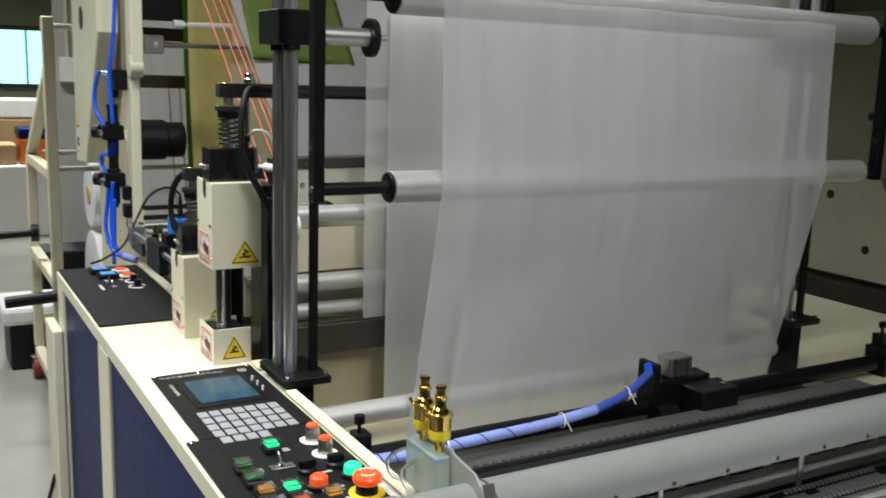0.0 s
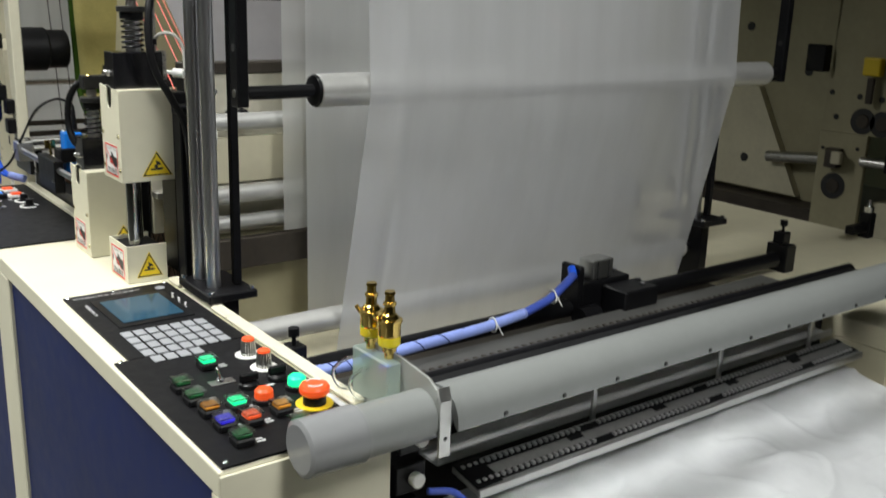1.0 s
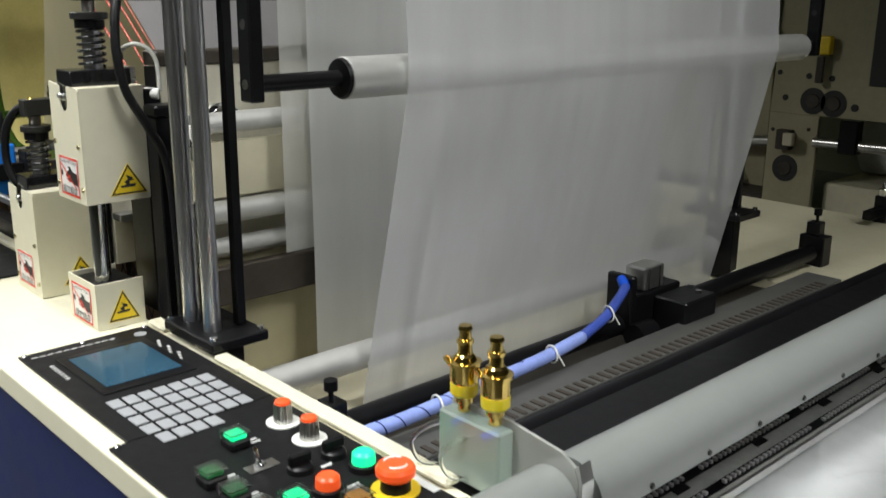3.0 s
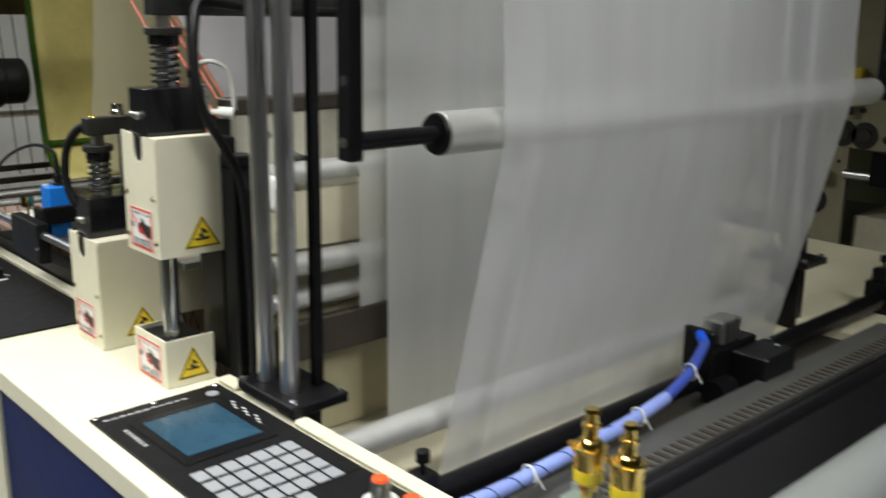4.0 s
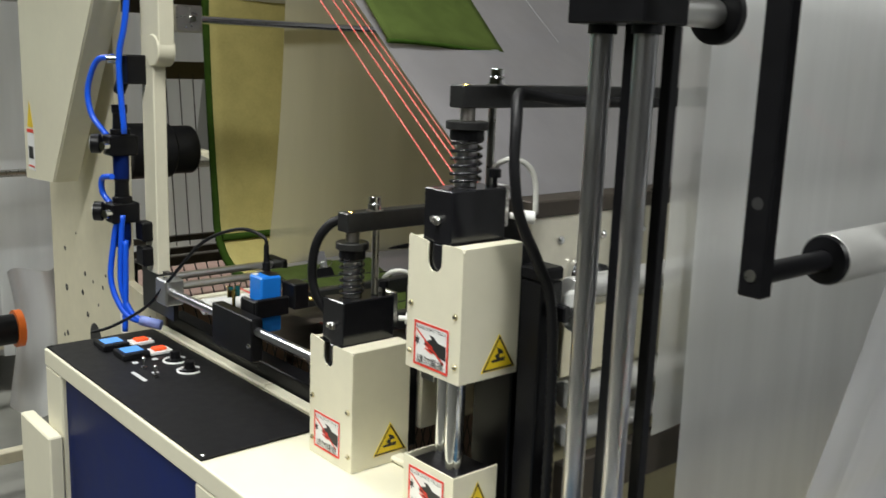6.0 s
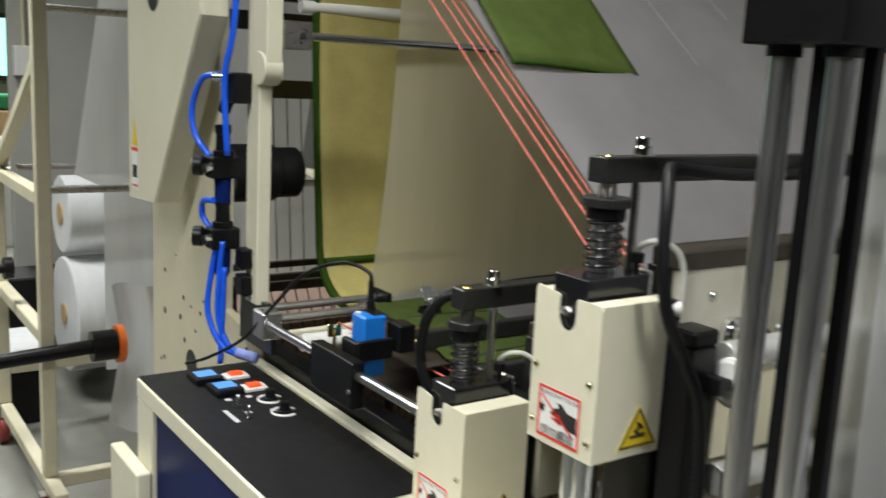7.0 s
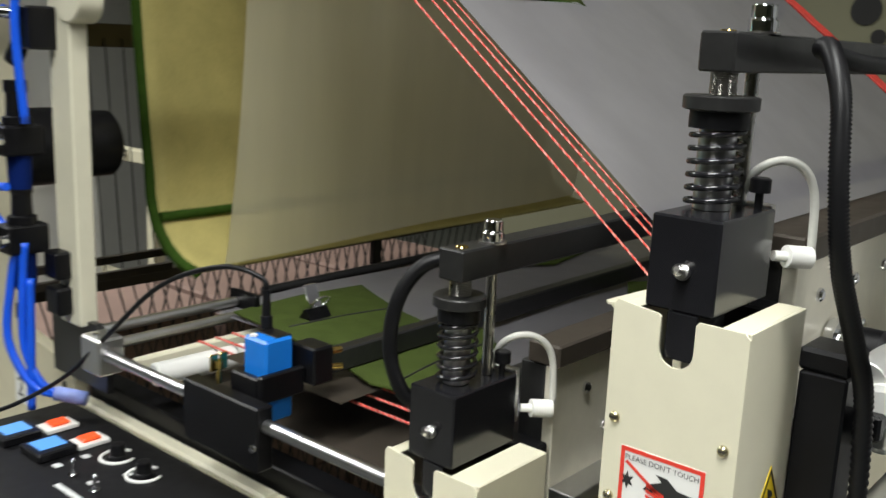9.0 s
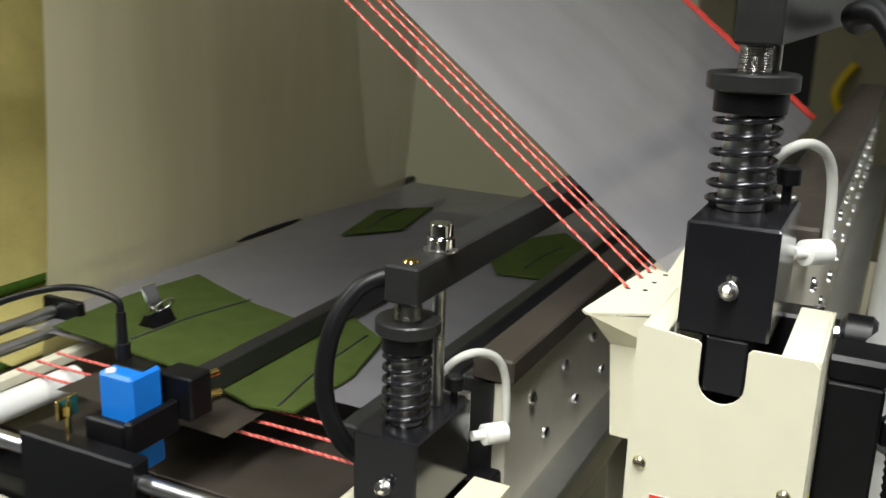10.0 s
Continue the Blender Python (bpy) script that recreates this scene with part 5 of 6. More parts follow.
# ---- slitter carriage and its guides ----
solo("guide_shaft", rod((0.640, 1.425, 0.868), (2.02, 1.425, 0.868), 0.019, 28), BLACK, "black round guide shaft across the machine", "guide shaft", "guide shafts")
solo("grey_strip", box(0.645, 1.85, 1.270, 1.345, 0.866, 0.876, 0.001), STRIPGREY, "dull grey cross strip with fine notches", "machine bar")
b = bmesh.new()
for i in range(60):
    merge(b, box(0.66 + 0.019 * i, 0.668 + 0.019 * i, 1.272, 1.296, 0.8762, 0.878, 0))
solo("notch_row", b, BROWNBAR, "row of fine dark notches on the strip", "machine bar", kind="stuff")
solo("guide_plate", box(0.645, 1.90, 1.050, 1.158, 0.915, 0.935, 0.003), BLACK, "flat black guide bar across the machine", "machine bar")
solo("guide_shaft", rod((0.640, 1.185, 0.915), (1.95, 1.185, 0.915), 0.014, 24), BLACK, "black round guide shaft across the machine", "guide shaft", "guide shafts")
c = thing("slitter_carriage", (1.36, 1.42, 0.84), "black slitter carriage with a small aluminium cylinder", "machine carriage")
part("rear_block", box(1.315, 1.455, 1.398, 1.450, 0.845, 0.925, 0.003), BLACK, c)
part("front_block", box(1.370, 1.470, 1.330, 1.3975, 0.835, 0.915, 0.003), BLACK, c)
part("side_plate", box(1.300, 1.3145, 1.395, 1.452, 0.85, 0.962, 0.003), BLACK, c)
part("clamp_ring", rod((1.29, 1.38, 0.86), (1.34, 1.38, 0.86), 0.022, 24), BLACK, c)
cy = part("air_cylinder", box(1.345, 1.405, 1.402, 1.446, 0.9255, 0.968, 0.004, seg=2), ALU, c, "square aluminium air cylinder")
each("cylinder_groove", (box(1.356, 1.360, 1.4012, 1.4018, 0.928, 0.965, 0), box(1.388, 1.392, 1.4012, 1.4018, 0.928, 0.965, 0)), INK, cy)
for x, y in ((1.44, 1.35), (1.46, 1.38), (1.44, 1.43)):
    part("cap_screw", lathe((x, y, 0.9152 if y < 1.39 else 0.9252), (x, y, 9), [(0, 0.006), (0.006, 0.006), (0.0065, 0.004)], 12), CHROME, c)
part("hose_elbow", rod((1.300, 1.42, 0.955), (1.285, 1.40, 0.945), 0.009, 12), BLUE, c)
# the wrapped hose that leads to it
wrap = [(0.645, 1.335, 0.902), (0.72, 1.332, 0.902), (0.85, 1.335, 0.905), (1.00, 1.345, 0.905), (1.12, 1.36, 0.908), (1.20, 1.375, 0.920), (1.26, 1.392, 0.938), (1.288, 1.402, 0.947)]
h = thing("wrapped_hose", (0.95, 1.34, 0.88), "pale blue hose in spiral wrap with white cable ties", "hose")
part("spiral_wrap", tube(wrap[:5], 0.0100, 12, 10), PALEBLUE, h)
part("blue_sheath", tube(wrap[4:], 0.0085, 12, 10), BLUESHEATH, h, "deep blue hose sheath")
line = smooth_line(wrap, 40)
spiral = [p + Vector((0, math.cos(i * 0.42) * 0.0102, math.sin(i * 0.42) * 0.0102)) for i, p in enumerate(line)]
part("spiral_seam", tube(spiral[:110], 0.0009, 5, 1, curved=False), NAVY, h)
for i in (60, 130, 205):
    p = line[i]
    part("cable_tie", merge(tube([p + Vector((0.002 * math.cos(a), 0.0135 * math.cos(a), 0.0135 * math.sin(a))) for a in [k * math.pi / 6 for k in range(13)]], 0.0016, 6, 2), rod(p + Vector((0, -0.004, 0.012)), p + Vector((0.012, -0.016, -0.018)), 0.0014, 6)), WHITE, h, "white cable tie")
# end supports of the guides, with thumbscrews
for x, y in ((0.640, 1.380), (2.055, 1.430)):
    e = thing("guide_support", (x, y, 0.84), "black guide support block with a thumbscrew", "machine bracket", "guide supports")
    part("block", box(x - 0.018, x + 0.022, y - 0.030, y + 0.030, 0.835, 0.905, 0.002), BLACK, e)
    part("upper_block", box(x - 0.010, x + 0.018, y - 0.012, y + 0.020, 0.9055, 0.935, 0.002), BLACK, e)
    part("thumbscrew", lathe((x, y, 0.9352), (x, y, 9), [(0, 0.0035), (0.016, 0.0035), (0.0165, 0.009), (0.030, 0.009), (0.031, 0.007)], 18), BLACK, e)

# ---- far cabinet and far frames ----
LOW = 0.835
c = thing("far_cabinet", (2.24, 1.7, FLOOR), "low cream steel cabinet at the far side of the machine", "machine cabinet")
# darker cream than the near worktop, to stand in for shade here
part("worktop", box(1.86, 2.63, 1.00, 2.25, LOW - 0.05, LOW, 0.003), CREAM_OLD, c)
part("inner_wall", box(1.862, 1.882, 1.02, 2.24, FLOOR, LOW - 0.051, 0.002), CREAM_OLD, c)
part("outer_wall", box(2.608, 2.628, 1.02, 2.24, FLOOR, LOW - 0.051, 0.002), CREAM_OLD, c)
f = thing("knob_stand", (2.60, 1.50, LOW), "black stand with a bright adjusting knob", "machine bracket")
part("post", box(2.58, 2.61, 1.485, 1.52, LOW + 0.001, 0.91, 0.002), BLACK, f)
part("side_arm", box(2.50, 2.579, 1.49, 1.515, LOW + 0.02, LOW + 0.045, 0.002), BLACK, f)
part("knob", lathe((2.595, 1.5025, 0.9105), (2.595, 1.5025, 9), [(0, 0.013), (0.017, 0.015), (0.018, 0.007), (0.037, 0.006)], 18), CHROME, f)
solo("white_case", box(2.55, 2.62, 1.29, 1.40, LOW + 0.001, 1.01, 0.008, seg=2), WHITE, "white rounded instrument case", "case")


def holed_frame(x, y0, y1, z1, holes, label, mat=CREAM_SHADED):
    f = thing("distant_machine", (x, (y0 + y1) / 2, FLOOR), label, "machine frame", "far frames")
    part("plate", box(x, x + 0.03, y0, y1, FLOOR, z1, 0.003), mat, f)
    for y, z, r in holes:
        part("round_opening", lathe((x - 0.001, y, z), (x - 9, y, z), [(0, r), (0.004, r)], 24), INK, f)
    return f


# a portal frame of the next machine: two legs, a holed beam and its fittings
f = thing("distant_machine", (5.0, 2.4, FLOOR), "cream portal side frame of another machine with round openings, shade put into its colour", "machine frame", "far frames")
# both far frames are cream; their tan colour carries the shade
part("leg", box(5.0, 5.03, 2.85, 3.14, FLOOR, 0.799, 0.003), CREAM_SHADED, f)
part("leg", box(5.0, 5.03, 1.60, 1.89, FLOOR, 0.799, 0.003), CREAM_SHADED, f)
part("beam_plate", plate([(1.60, 0.80), (3.14, 0.80), (3.10, 1.75), (1.60, 1.75)], "x", 5.0, 5.03), CREAM_SHADED, f)
for y, z, q in ((2.893, 0.877, 0.072), (2.777, 0.872, 0.072), (3.017, 0.49, 0.075), (3.055, 0.885, 0.016), (2.93, 1.01, 0.016), (2.80, 1.005, 0.016), (3.10, 1.02, 0.014), (2.66, 0.86, 0.02), (3.11, 0.70, 0.010), (2.90, 0.72, 0.010)):
    o = part("round_opening", lathe((4.9995, y, z), (4.0, y, z), [(0, q), (0.004, q)], 28), INK, f)
    if q > 0.05:
        part("rim", lathe((4.995, y, z), (4.0, y, z), [(0, q * 0.55), (0.006, q * 0.5)], 24), BROWNBAR, o)
part("dark_opening", box(4.996, 4.9995, 2.20, 2.60, 0.98, 1.55, 0.002), INK, f)
part("pin_bracket", box(4.94, 4.999, 2.98, 3.06, 0.60, 0.71, 0.004), BROWNBAR, f)
part("pin_block", box(4.90, 4.939, 2.94, 3.00, 0.63, 0.70, 0.006), CREAM_OLD, f)
part("switch_block", box(4.93, 4.999, 3.13, 3.25, 1.13, 1.28, 0.006), BLACK, f)
part("under_rod", rod((4.97, 1.89, 0.68), (4.97, 2.85, 0.66), 0.028, 18), STEEL, f)
part("rod_bearing", box(4.93, 4.999, 2.60, 2.70, 0.62, 0.799, 0.005), BLACK, f)
v = part("valve_stem", box(4.94, 4.96, 2.83, 2.87, 0.98, 1.12, 0.004), BROWNBAR, f)
part("valve_cap", box(4.925, 4.975, 2.795, 2.90, 1.13, 1.23, 0.012, seg=2), YELLOW, v, "yellow plastic valve cap")
# an angled plate frame beside it, with a gusset and a dark bed below
f = thing("distant_machine", (5.2, 3.7, FLOOR), "cream frame of another machine with a slanted gusset, shade put into its colour", "machine frame", "far frames")
part("plate", box(5.3, 5.33, 3.30, 4.70, 0.30, 2.0, 0.003), CREAM_SHADED, f)
part("gusset", plate([(4.35, 0.33), (3.40, 0.33), (3.75, 0.98), (4.35, 1.02)], "x", 5.24, 5.299), CREAM_OLD, f)
for y, z in ((3.80, 0.52), (4.10, 0.84), (3.45, 1.10), (3.90, 1.35)):
    part("round_opening", lathe((5.2395 if z < 0.9 else 5.2995, y, z), (4.0, y, z), [(0, 0.028), (0.004, 0.028)], 18), INK, f)
part("bright_bar", rod((5.2, 3.22, 0.60), (5.2, 3.60, 0.56), 0.035, 18), STEEL, f)
part("bed", box(5.1, 5.6, 3.16, 4.90, FLOOR, 0.299, 0.01), BROWNBAR, f)
solo("far_table", box(5.1, 6.2, 1.9, 2.83, FLOOR, 0.42, 0.01), CREAM_OLD, "low cream machine bed of another machine", "machine bed")
solo("film_roll", rod((5.6, 1.7, 0.60), (5.6, 2.8, 0.60), 0.18, 32), BAGFILM, "white film roll on the far machine bed", "film roll", "film rolls")
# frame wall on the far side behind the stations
# the dark hall wall paint stands in for shade on this cream wall
holed_frame(2.64, 2.30, 3.6, 2.2, [(2.9, 1.75, 0.02), (2.4, 1.62, 0.04), (2.65, 1.62, 0.03), (2.36, 1.55, 0.02), (2.42, 1.2, 0.015)], "tall cream side wall of the machine, its shade put into an olive colour", WALLPAINT)
solo("yellow_coil_hose", tube([(4.985, 2.011, 1.194), (4.956, 2.057, 1.127), (4.940, 2.081, 1.044), (4.956, 2.042, 0.959), (4.985, 1.970, 0.890)], 0.022, 10, 8), YELLOW, "yellow curved air hose", "hose")

# ---- delivered bags and comb ----
c = thing("needle_comb", (1.3, 1.03, 0.76), "long metal comb with two rows of bright teeth", "comb")
part("comb_plate", plate([(1.043, 0.788), (1.043, 0.796), (1.105, 0.806), (1.105, 0.798)], "x", 0.757, 1.785), COMBSTEEL, c)
part("end_block", plate([(1.043, 0.7985), (1.043, 0.8000), (1.105, 0.8100), (1.105, 0.8085)], "x", 0.757, 0.805), BLACK, c, "black comb end")
for x0, x1 in ((0.975, 1.005), (1.18, 1.21), (1.385, 1.415), (1.59, 1.62)):
    part("dark_gap", plate([(1.075, 0.8022), (1.075, 0.8032), (1.0845, 0.8047), (1.0845, 0.8037)], "x", x0, x1), BLACK, c)
for ya, za in ((1.0485, 0.7982), (1.0850, 0.8042)):
    part("tooth_strip", plate([(ya, za), (ya, za + 0.0008), (ya + 0.0135, za + 0.0030), (ya + 0.0135, za + 0.0022)], "x", 0.8055, 1.783), BLACK, c, "black strip under the teeth")
part("front_edge", box(0.757, 1.785, 1.038, 1.0425, 0.784, 0.798, 0.001), ALU, c)
tooth = bmesh.new()
for i in range(84):
    for y, z in ((1.055, 0.799), (1.092, 0.805)):
        if i % 24 < 21:
            merge(tooth, box(0.765 + 0.012 * i, 0.7705 + 0.012 * i, y - 0.003, y + 0.003, z - 0.002, z + 0.005, 0))
t = part("teeth", tooth, ALU_LIT, c, "rows of small bright teeth")
tagged(t, kind="stuff")
for x in (1.06, 1.40, 1.70):
    part("hanger", box(x, x + 0.010, 1.112, 1.118, 0.797, 0.93, 0.001), ALU, c, "thin aluminium hanger")
solo("bright_guide", plate([(1.120, 0.806), (1.168, 0.806), (1.168, 0.822), (1.164, 0.822), (1.160, 0.811), (1.128, 0.811), (1.124, 0.820), (1.120, 0.820)], "x", 0.74, 1.80), ALU_LIT, "folded aluminium guide strip, reflected light put into its colour", "guide strip")
solo("dark_cross_beam", box(0.66, 1.88, 1.18, 1.24, 0.68, 0.895, 0.003), BLACK, "black machine beam under the guides", "machine beam")
for i in range(11):
    solo("beam_bracket", box(0.735 + 0.105 * i, 0.755 + 0.105 * i, 1.165, 1.1795, 0.82, 0.90, 0.002), CREAM_OLD, "small dull bracket on the black beam", "bracket", "beam brackets")


def bag_sheet(u, v):
    x, y = 0.70 + 1.08 * u, 1.10 - 1.15 * v
    z = 0.760 + 0.018 * math.sin(5 * v * 3.1 + 2.4 * u) * (0.3 + v) + 0.009 * noise.noise((u * 4, v * 5, 0.3)) + 0.002 * noise.noise((u * 12, v * 8, 2.3)) - 0.04 * v
    # a broad trough shaped in for the pipe's shadow band, and short sharp creases
    z -= 0.060 * math.exp(-((v - 0.24 - 0.16 * u) / 0.07) ** 2)
    for uc, vc, s, w in ((0.25, 0.16, 0.5, 0.05), (0.42, 0.22, 0.4, 0.07), (0.55, 0.18, 0.7, 0.06), (0.66, 0.34, 0.5, 0.09), (0.75, 0.25, 0.3, 0.06), (0.82, 0.40, 0.6, 0.10), (0.35, 0.45, 0.4, 0.10), (0.60, 0.52, 0.7, 0.08), (0.90, 0.20, 0.5, 0.05), (0.15, 0.36, 0.5, 0.07)):
        along = (u - uc) + s * (v - vc)
        across = (v - vc) - s * (u - uc) * 0.5
        z += 0.009 * math.exp(-(along / w) ** 2 - (across / 0.006) ** 2)
    r1 = 1 - abs(noise.noise((u * 3 + v * 2, v * 8 - u * 2, 5.1)))
    r2 = 1 - abs(noise.noise((u * 8, v * 14 + u * 5, 8.7)))
    z += 0.006 * r2 ** 12 + 0.008 * r1 ** 8 * (0.3 + v) + 0.007 * math.sin(24 * u + 5 * v) * math.exp(-((v - 0.16) / 0.10) ** 2)
    return (x, y, z)


solo("bag_web", sheet(bag_sheet, 150, 210), BAGFILM, "loose white plastic bags fed over the delivery table", "plastic bags")
d = thing("delivery_table", (1.3, 0.5, FLOOR), "cream delivery table under the bags", "table")
part("table_plate", box(0.68, 1.95, -0.1, 1.06, 0.66, 0.68, 0.003), CREAM_OLD, d)
for x in (0.72, 1.90):
    for y in (-0.05, 1.0):
        part("leg", box(x - 0.02, x + 0.02, y - 0.02, y + 0.02, FLOOR, 0.659, 0.002), CREAM_OLD, d)
for x, y, z in ((0.655, 1.04, 0.905), (0.650, 1.04, 0.845), (0.64, 1.04, 0.79)):
    k = thing("star_knob", (x, y, z), "white faced knob on a black block", "knob", "white knobs")
    part("block", box(x - 0.03, x + 0.02, y + 0.014, y + 0.06, z - 0.022, z + 0.022, 0.002), BLACK, k)
    part("face", lathe((x, y + 0.0138, z), (x, y - 9, z), [(0, 0.010), (0.012, 0.011), (0.014, 0.009)], 18), WHITE, k)
solo("blue_drain_hose", tube([(0.66, 1.035, 0.83), (0.70, 1.02, 0.82), (0.73, 1.0, 0.77), (0.735, 0.98, 0.70), (0.72, 0.96, 0.685)], 0.0052, 10, 8), BLUESHEATH, "dark blue hose at the delivery end", "hose")

# ---- unwind stand with film rolls ----
r = thing("unwind_stand", (0.6, 5.2, FLOOR), "cream square-tube unwind stand on red castors", "stand")


def tube_bar(name, p, q, s=0.050):
    p, q = Vector(p), Vector(q)
    d = q - p
    ax = max(range(3), key=lambda i: abs(d[i]))
    lo, hi = [min(p[i], q[i]) - (s / 2 if i != ax else 0) for i in range(3)], [max(p[i], q[i]) + (s / 2 if i != ax else 0) for i in range(3)]
    return part(name, box(lo[0], hi[0], lo[1], hi[1], lo[2], hi[2], 0.004), CREAM_OLD, r)


for x in (0.60, 1.95):
    tube_bar("post", (x, 4.74, -0.059), (x, 4.74, 1.73))
    tube_bar("post", (x, 5.66, -0.06), (x, 5.66, 1.02))
    for z in (-0.085, 0.49, 1.01):
        tube_bar("side_rail", (x, 4.765, z), (x, 5.635, z))
    tube_bar("side_sill", (x, 4.55, -0.085), (x, 4.764, -0.085))
tube_bar("cross_rail", (0.626, 4.74, -0.085), (1.924, 4.74, -0.085))
tube_bar("cross_rail", (0.626, 5.66, 0.10), (1.924, 5.66, 0.10))
part("brace", box(-0.025, 0.025, -0.022, 0.022, 0, 0.98, 0.003, m=Matrix.Translation((0.60, 5.62, 1.03)) @ Matrix.Rotation(math.radians(62), 4, "X")), CREAM_OLD, r)
for y in (4.70, 5.62):
    for x in (0.58, 1.93):
        k = part("castor", rod((x - 0.022, y, FLOOR + 0.062), (x + 0.022, y, FLOOR + 0.062), 0.062, 28, chamfer=0.008), DARKRED, r, "dark red castor wheel")
        part("hub", rod((x - 0.026, y, FLOOR + 0.062), (x + 0.026, y, FLOOR + 0.062), 0.022, 18), STEEL, k)
        part("fork", box(x - 0.032, x + 0.032, y - 0.025, y + 0.025, FLOOR + 0.125, FLOOR + 0.130, 0.001), STEEL, k)
for z, y in ((1.02, 4.90), (1.06, 5.35), (1.69, 4.80)):
    part("idle_shaft", rod((0.626, y, z), (1.924, y, z), 0.015, 18), STEEL, r)
part("bearing", rod((0.54, 5.22, 0.66), (0.575, 5.22, 0.66), 0.045, 24), BLACK, r)
for y, z, rad in ((6.15, 0.20, 0.30), (6.19, 0.72, 0.20)):
    f = thing("film_roll", (1.5, y, z - rad), "large roll of white plastic film", "film roll", "film rolls")
    part("wound_film", rod((0.98, y, z), (2.14, y, z), rad, 56, chamfer=0.006), BAGFILM, f)
    part("core", rod((0.973, y, z), (0.9795, y, z), 0.058, 28), CARD, f)
s = thing("roll_shaft", (0.7, 4.66, 0.45), "black roll shaft with an orange chuck", "shaft")
part("shaft_bar", rod((0.36, 4.68, 0.43), (0.745, 4.68, 0.45), 0.028, 20), BLACK, s)
part("chuck_body", rod((0.746, 4.68, 0.45), (0.835, 4.68, 0.45), 0.058, 28), BLACK, s)
part("chuck_ring", rod((0.836, 4.68, 0.45), (0.862, 4.68, 0.45), 0.072, 28), ORANGE, s, "orange chuck ring")
solo("roll_shaft", rod((0.22, 5.22, 0.65), (0.539, 5.22, 0.66), 0.020, 20), BLACK, "thin black shaft end beside the stand", "shaft")
solo("hanging_film", sheet(lambda u, v: ((0.80 + 0.25 * max(0.0, 0.52 - v) if v < 0.52 else 0.92) + 1.0 * u, 5.12 + 0.02 * math.sin(9 * u + 2 * v), 1.90 - 1.70 * v), 30, 30), FILMTHIN, "milky film rising from the roll to the idle shafts", "film")
solo("loose_film_tail", sheet(lambda u, v: (0.90 + 0.18 * u + 0.025 * math.sin(4 * v), 4.96 + 0.06 * math.sin(6 * u), 0.61 - 0.64 * v + 0.07 * (2 * u - 1) ** 2 * v), 12, 20), BAGFILM, "loose white tail of film", "film")
solo("motor_box", box(0.75, 1.35, 6.75, 7.1, FLOOR, 0.27, 0.01), RUBBER, "dark drive box behind the stand", "box")
solo("bundle_trolley", box(0.46, 0.82, 5.80, 6.20, FLOOR, 0.029, 0.01), RUBBER, "dark trolley that carries a film bundle", "trolley")
solo("wrapped_package", box(0.42, 0.84, 5.76, 6.22, 0.03, 0.14, 0.03, seg=2), BAGFILM, "white film bundle on the dark trolley", "film bundle")
solo("partition", box(0.973, 4.2, 7.42, 7.48, FLOOR, 2.9, 0.005), PARTITION, "pale grey partition behind the stand", "partition", kind="structure")
j = thing("switch_box", (1.07, 7.37, 1.4), "white wall switch box with conduit", "switch box")
part("case", box(0.993, 1.122, 7.335, 7.418, 1.39, 1.57, 0.006), WHITE, j)
part("conduit", rod((1.058, 7.40, 1.5705), (1.058, 7.40, 2.88), 0.014, 14), CREAM_OLD, j)

# ---- brown goods and a wire guard behind the loop ----
m = thing("wire_guard", (1.3, 3.5, FLOOR), "black wire mesh guard behind the machine", "wire guard")
each("guard_rail", (box(0.72, 2.2, 3.29, 3.315, 0.96, 0.985, 0.002), box(0.72, 2.2, 3.29, 3.315, FLOOR, FLOOR + 0.025, 0.002)), BROWNBAR, m)
each("guard_post", (box(1.675, 1.705, 3.270, 3.2885, 0.5, 1.0, 0.002), box(0.725, 0.745, 3.270, 3.2885, FLOOR, 0.985, 0.002)), BLACK, m)
b = bmesh.new()
for i in range(44):
    for s in (-1, 1):
        x = 0.74 + 0.034 * i
        xe = min(max(x + s * 0.30, 0.725), 2.195)
        rod((x, 3.3025, FLOOR + 0.03), (xe, 3.3025, FLOOR + 0.03 + (0.93 - FLOOR) * abs(xe - x) / 0.30), 0.0020, 4, b)
w = part("wire_mesh", b, DARKSTEEL, m)
tagged(w, kind="stuff")
for i in range(12):
    solo("stacked_carton", box(0.85 + 0.46 * (i // 4), 1.28 + 0.46 * (i // 4), 3.42, 3.80, FLOOR + 0.27 * (i % 4), FLOOR + 0.27 * (i % 4) + 0.269, 0.006), PINKBOARD, "pinkish brown carton stacked behind the machine", "carton", "stacked cartons")

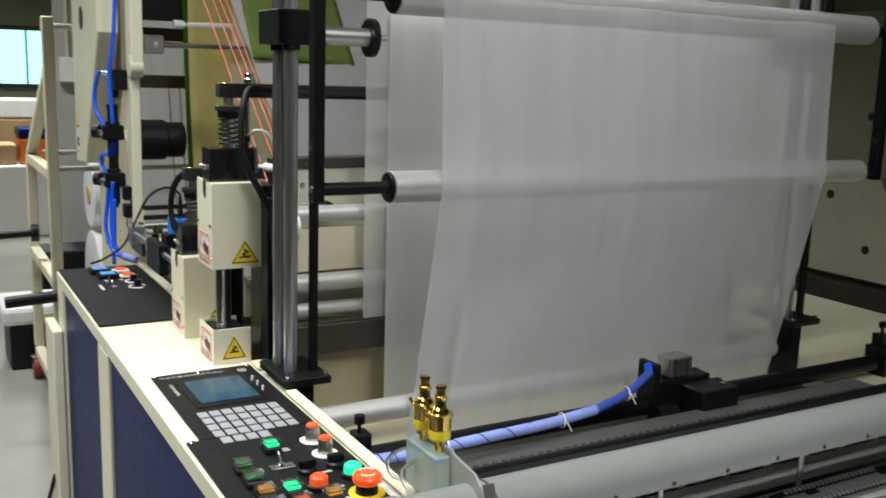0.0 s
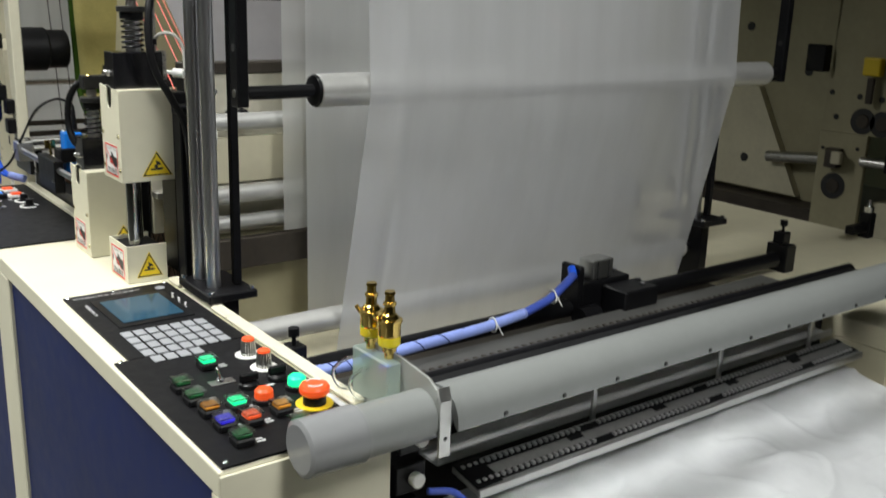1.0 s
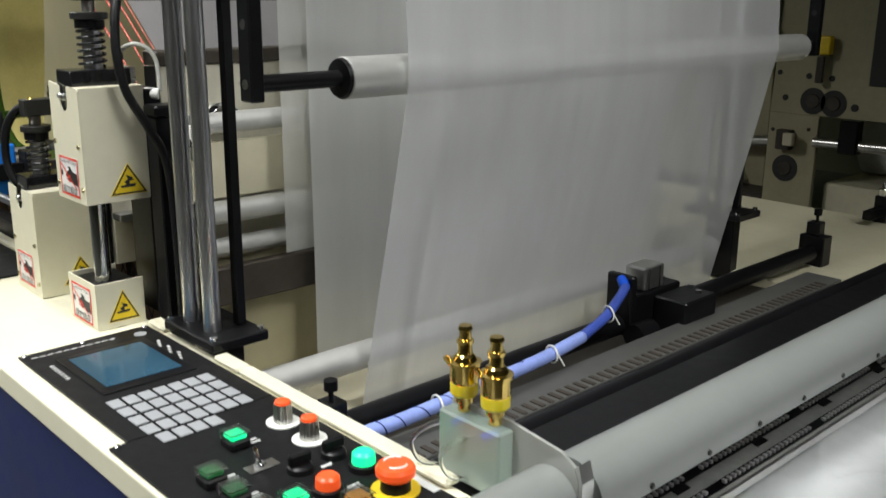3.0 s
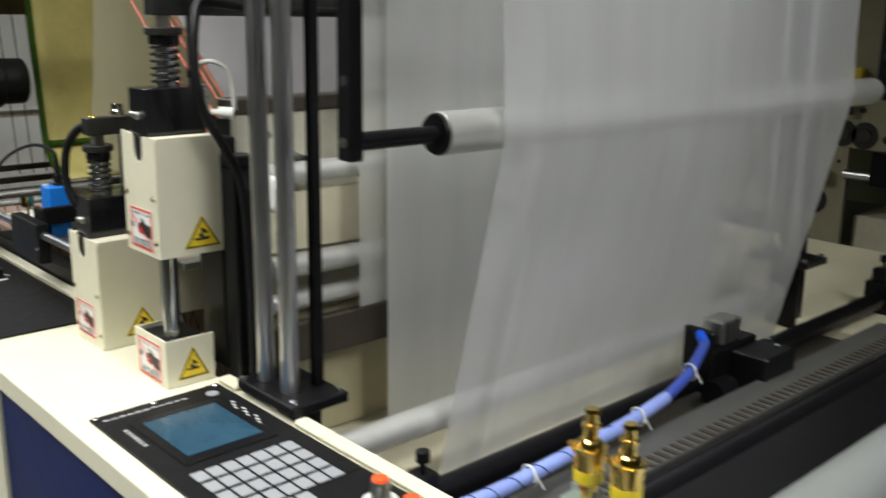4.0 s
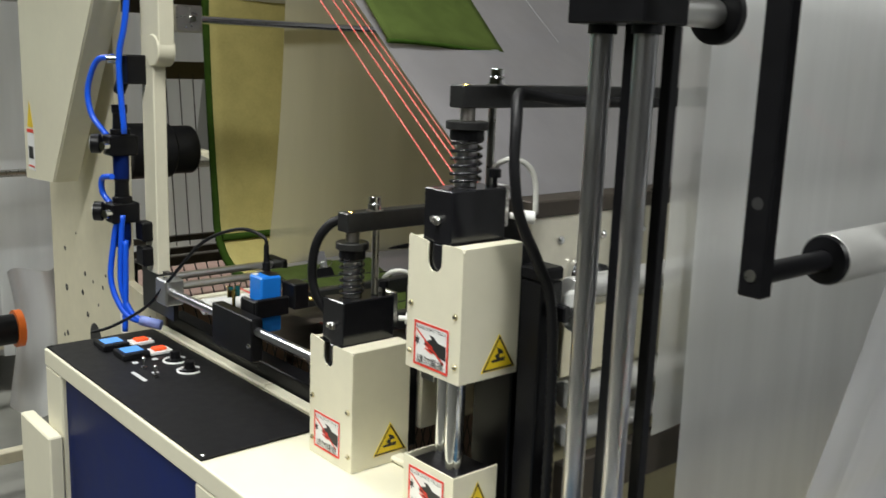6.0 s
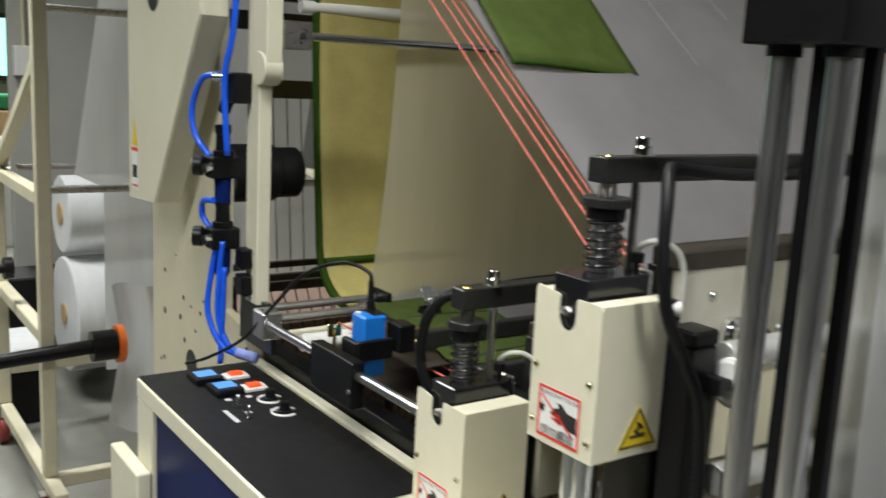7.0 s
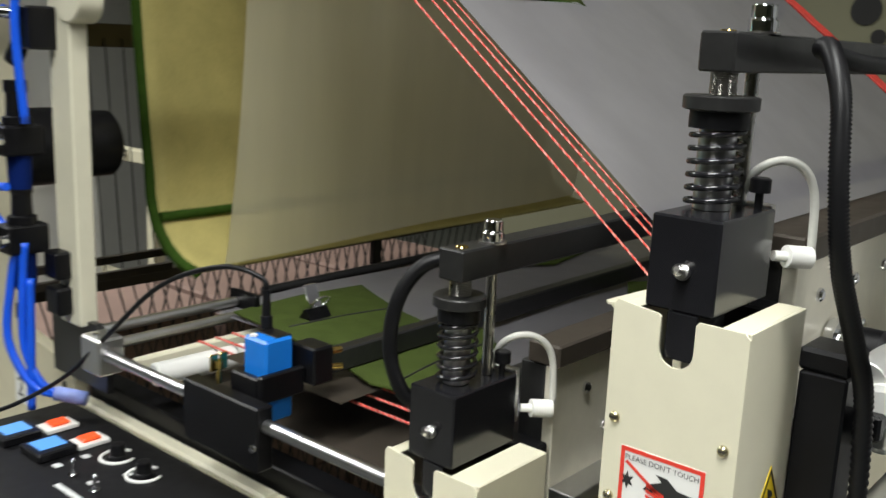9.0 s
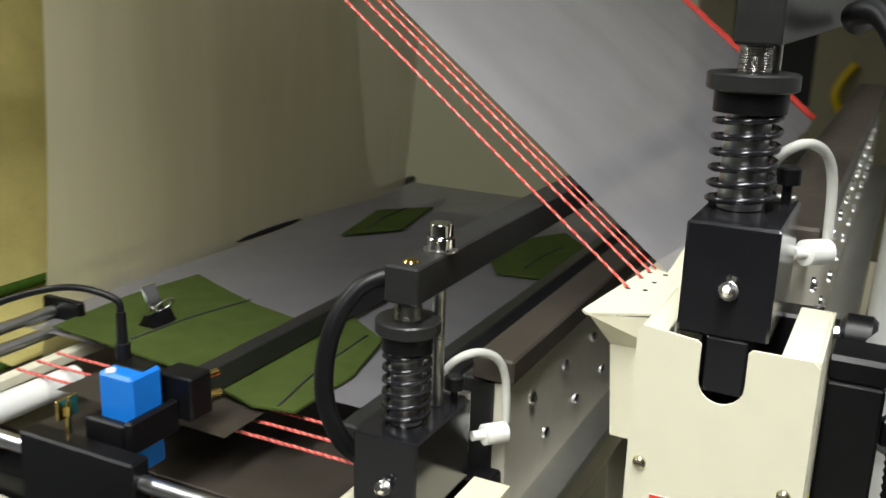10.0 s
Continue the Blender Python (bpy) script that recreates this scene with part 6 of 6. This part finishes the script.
# ---- far goods by the windows ----
for x0, x1, z0, z1, y, mat, what in ((1.00, 1.30, 0.50, 0.76, 10.5, ORANGE, "orange plastic crate"), (1.0, 1.3, 0.765, 0.86, 10.5, NAVY, "dark blue tray on the orange crate"), (0.70, 1.9, FLOOR, 0.495, 10.4, WHITE, "long white wrapped bench load"), (0.70, 0.98, 0.50, 0.70, 10.5, CARD, "brown cardboard carton"), (1.35, 1.75, 0.50, 0.74, 10.5, WHITE, "white wrapped package"), (0.6, 1.25, FLOOR, 0.9, 11.6, CARD, "tall brown carton stack"), (0.75, 1.5, 0.905, 1.12, 11.6, WHITE, "white wrapped package"), (1.4, 2.1, FLOOR, 0.95, 11.6, CARD, "brown carton stack by the aisle"), (1.5, 1.9, 0.955, 1.10, 11.6, GREENCAP, "green wrapped roll"), (0.2, 0.6, FLOOR, 0.75, 12.4, CARD, "brown carton on the floor"), (-0.5, 0.1, FLOOR, 0.9, 12.6, WHITE, "white wrapped pallet load")):
    solo("stored_package", box(x0, x1, y, y + 0.45, z0, z1, 0.02, seg=2), mat, what + " stored across the hall", "goods", "stored goods")
w = thing("window_1", (0.6, 15.9, 1.4), "row of backlit pale green windows", "window", kind="structure")
for i in range(5):
    part("pane", box(-1.9 + 0.9 * i, -1.04 + 0.9 * i, 15.96, 15.98, 1.20, 2.0, 0.004), TEAL, w)
each("window_frame", (box(-2.0, 2.7, 15.93, 15.955, 1.13, 1.195, 0.005), box(-2.0, 2.7, 15.93, 15.955, 2.005, 2.07, 0.005)), BROWNBAR, w)


# ---- what moves ----
def motions():
    # the press heads stroke down and up about every 4.15 s
    steps = [(0, 0), (2.15, 0), (2.35, -0.014), (2.52, -0.037), (2.62, -0.042), (3.35, -0.042), (3.45, -0.037), (3.65, -0.010), (3.8, -0.002), (3.9, 0), (6.25, 0), (6.45, -0.014), (6.62, -0.037), (6.72, -0.043), (7.45, -0.042), (7.58, -0.037), (7.75, -0.014), (7.92, -0.002), (8.1, 0.002), (8.5, 0.005), (10, 0.005)]
    for head in (HEAD_A, HEAD_B):
        at = head.location.copy()
        walk(head, [(t, pose(at.x, at.y, at.z + d)) for t, d in steps])
    # the hanging loop is drawn up and let down
    at = LOOP.location.copy()
    rows = [(0, 0.05), (0.5, 0.09), (1.0, 0.07), (1.6, 0.02), (2.2, 0.0), (2.7, 0.02), (3.8, 0.03), (4.2, 0.05), (4.5, 0.095), (4.6, 0.14), (4.7, 0.185), (4.8, 0.175), (4.9, 0.13), (5.0, 0.105), (5.2, 0.065), (5.3, 0.03), (5.5, 0.0), (6.0, -0.005), (6.8, 0.008), (7.5, -0.004), (8.0, -0.005), (8.25, 0.03), (8.5, 0.085), (8.6, 0.13), (8.7, 0.18), (8.8, 0.165), (8.9, 0.115), (9.0, 0.073), (9.1, 0.06), (9.3, 0.06), (9.4, 0.065), (9.5, 0.098), (9.6, 0.088), (9.7, 0.005), (9.8, -0.035), (9.9, -0.045), (10.0, -0.05)]
    walk(LOOP, [(t, pose(at.x, at.y, at.z + d)) for t, d in rows])


motions()
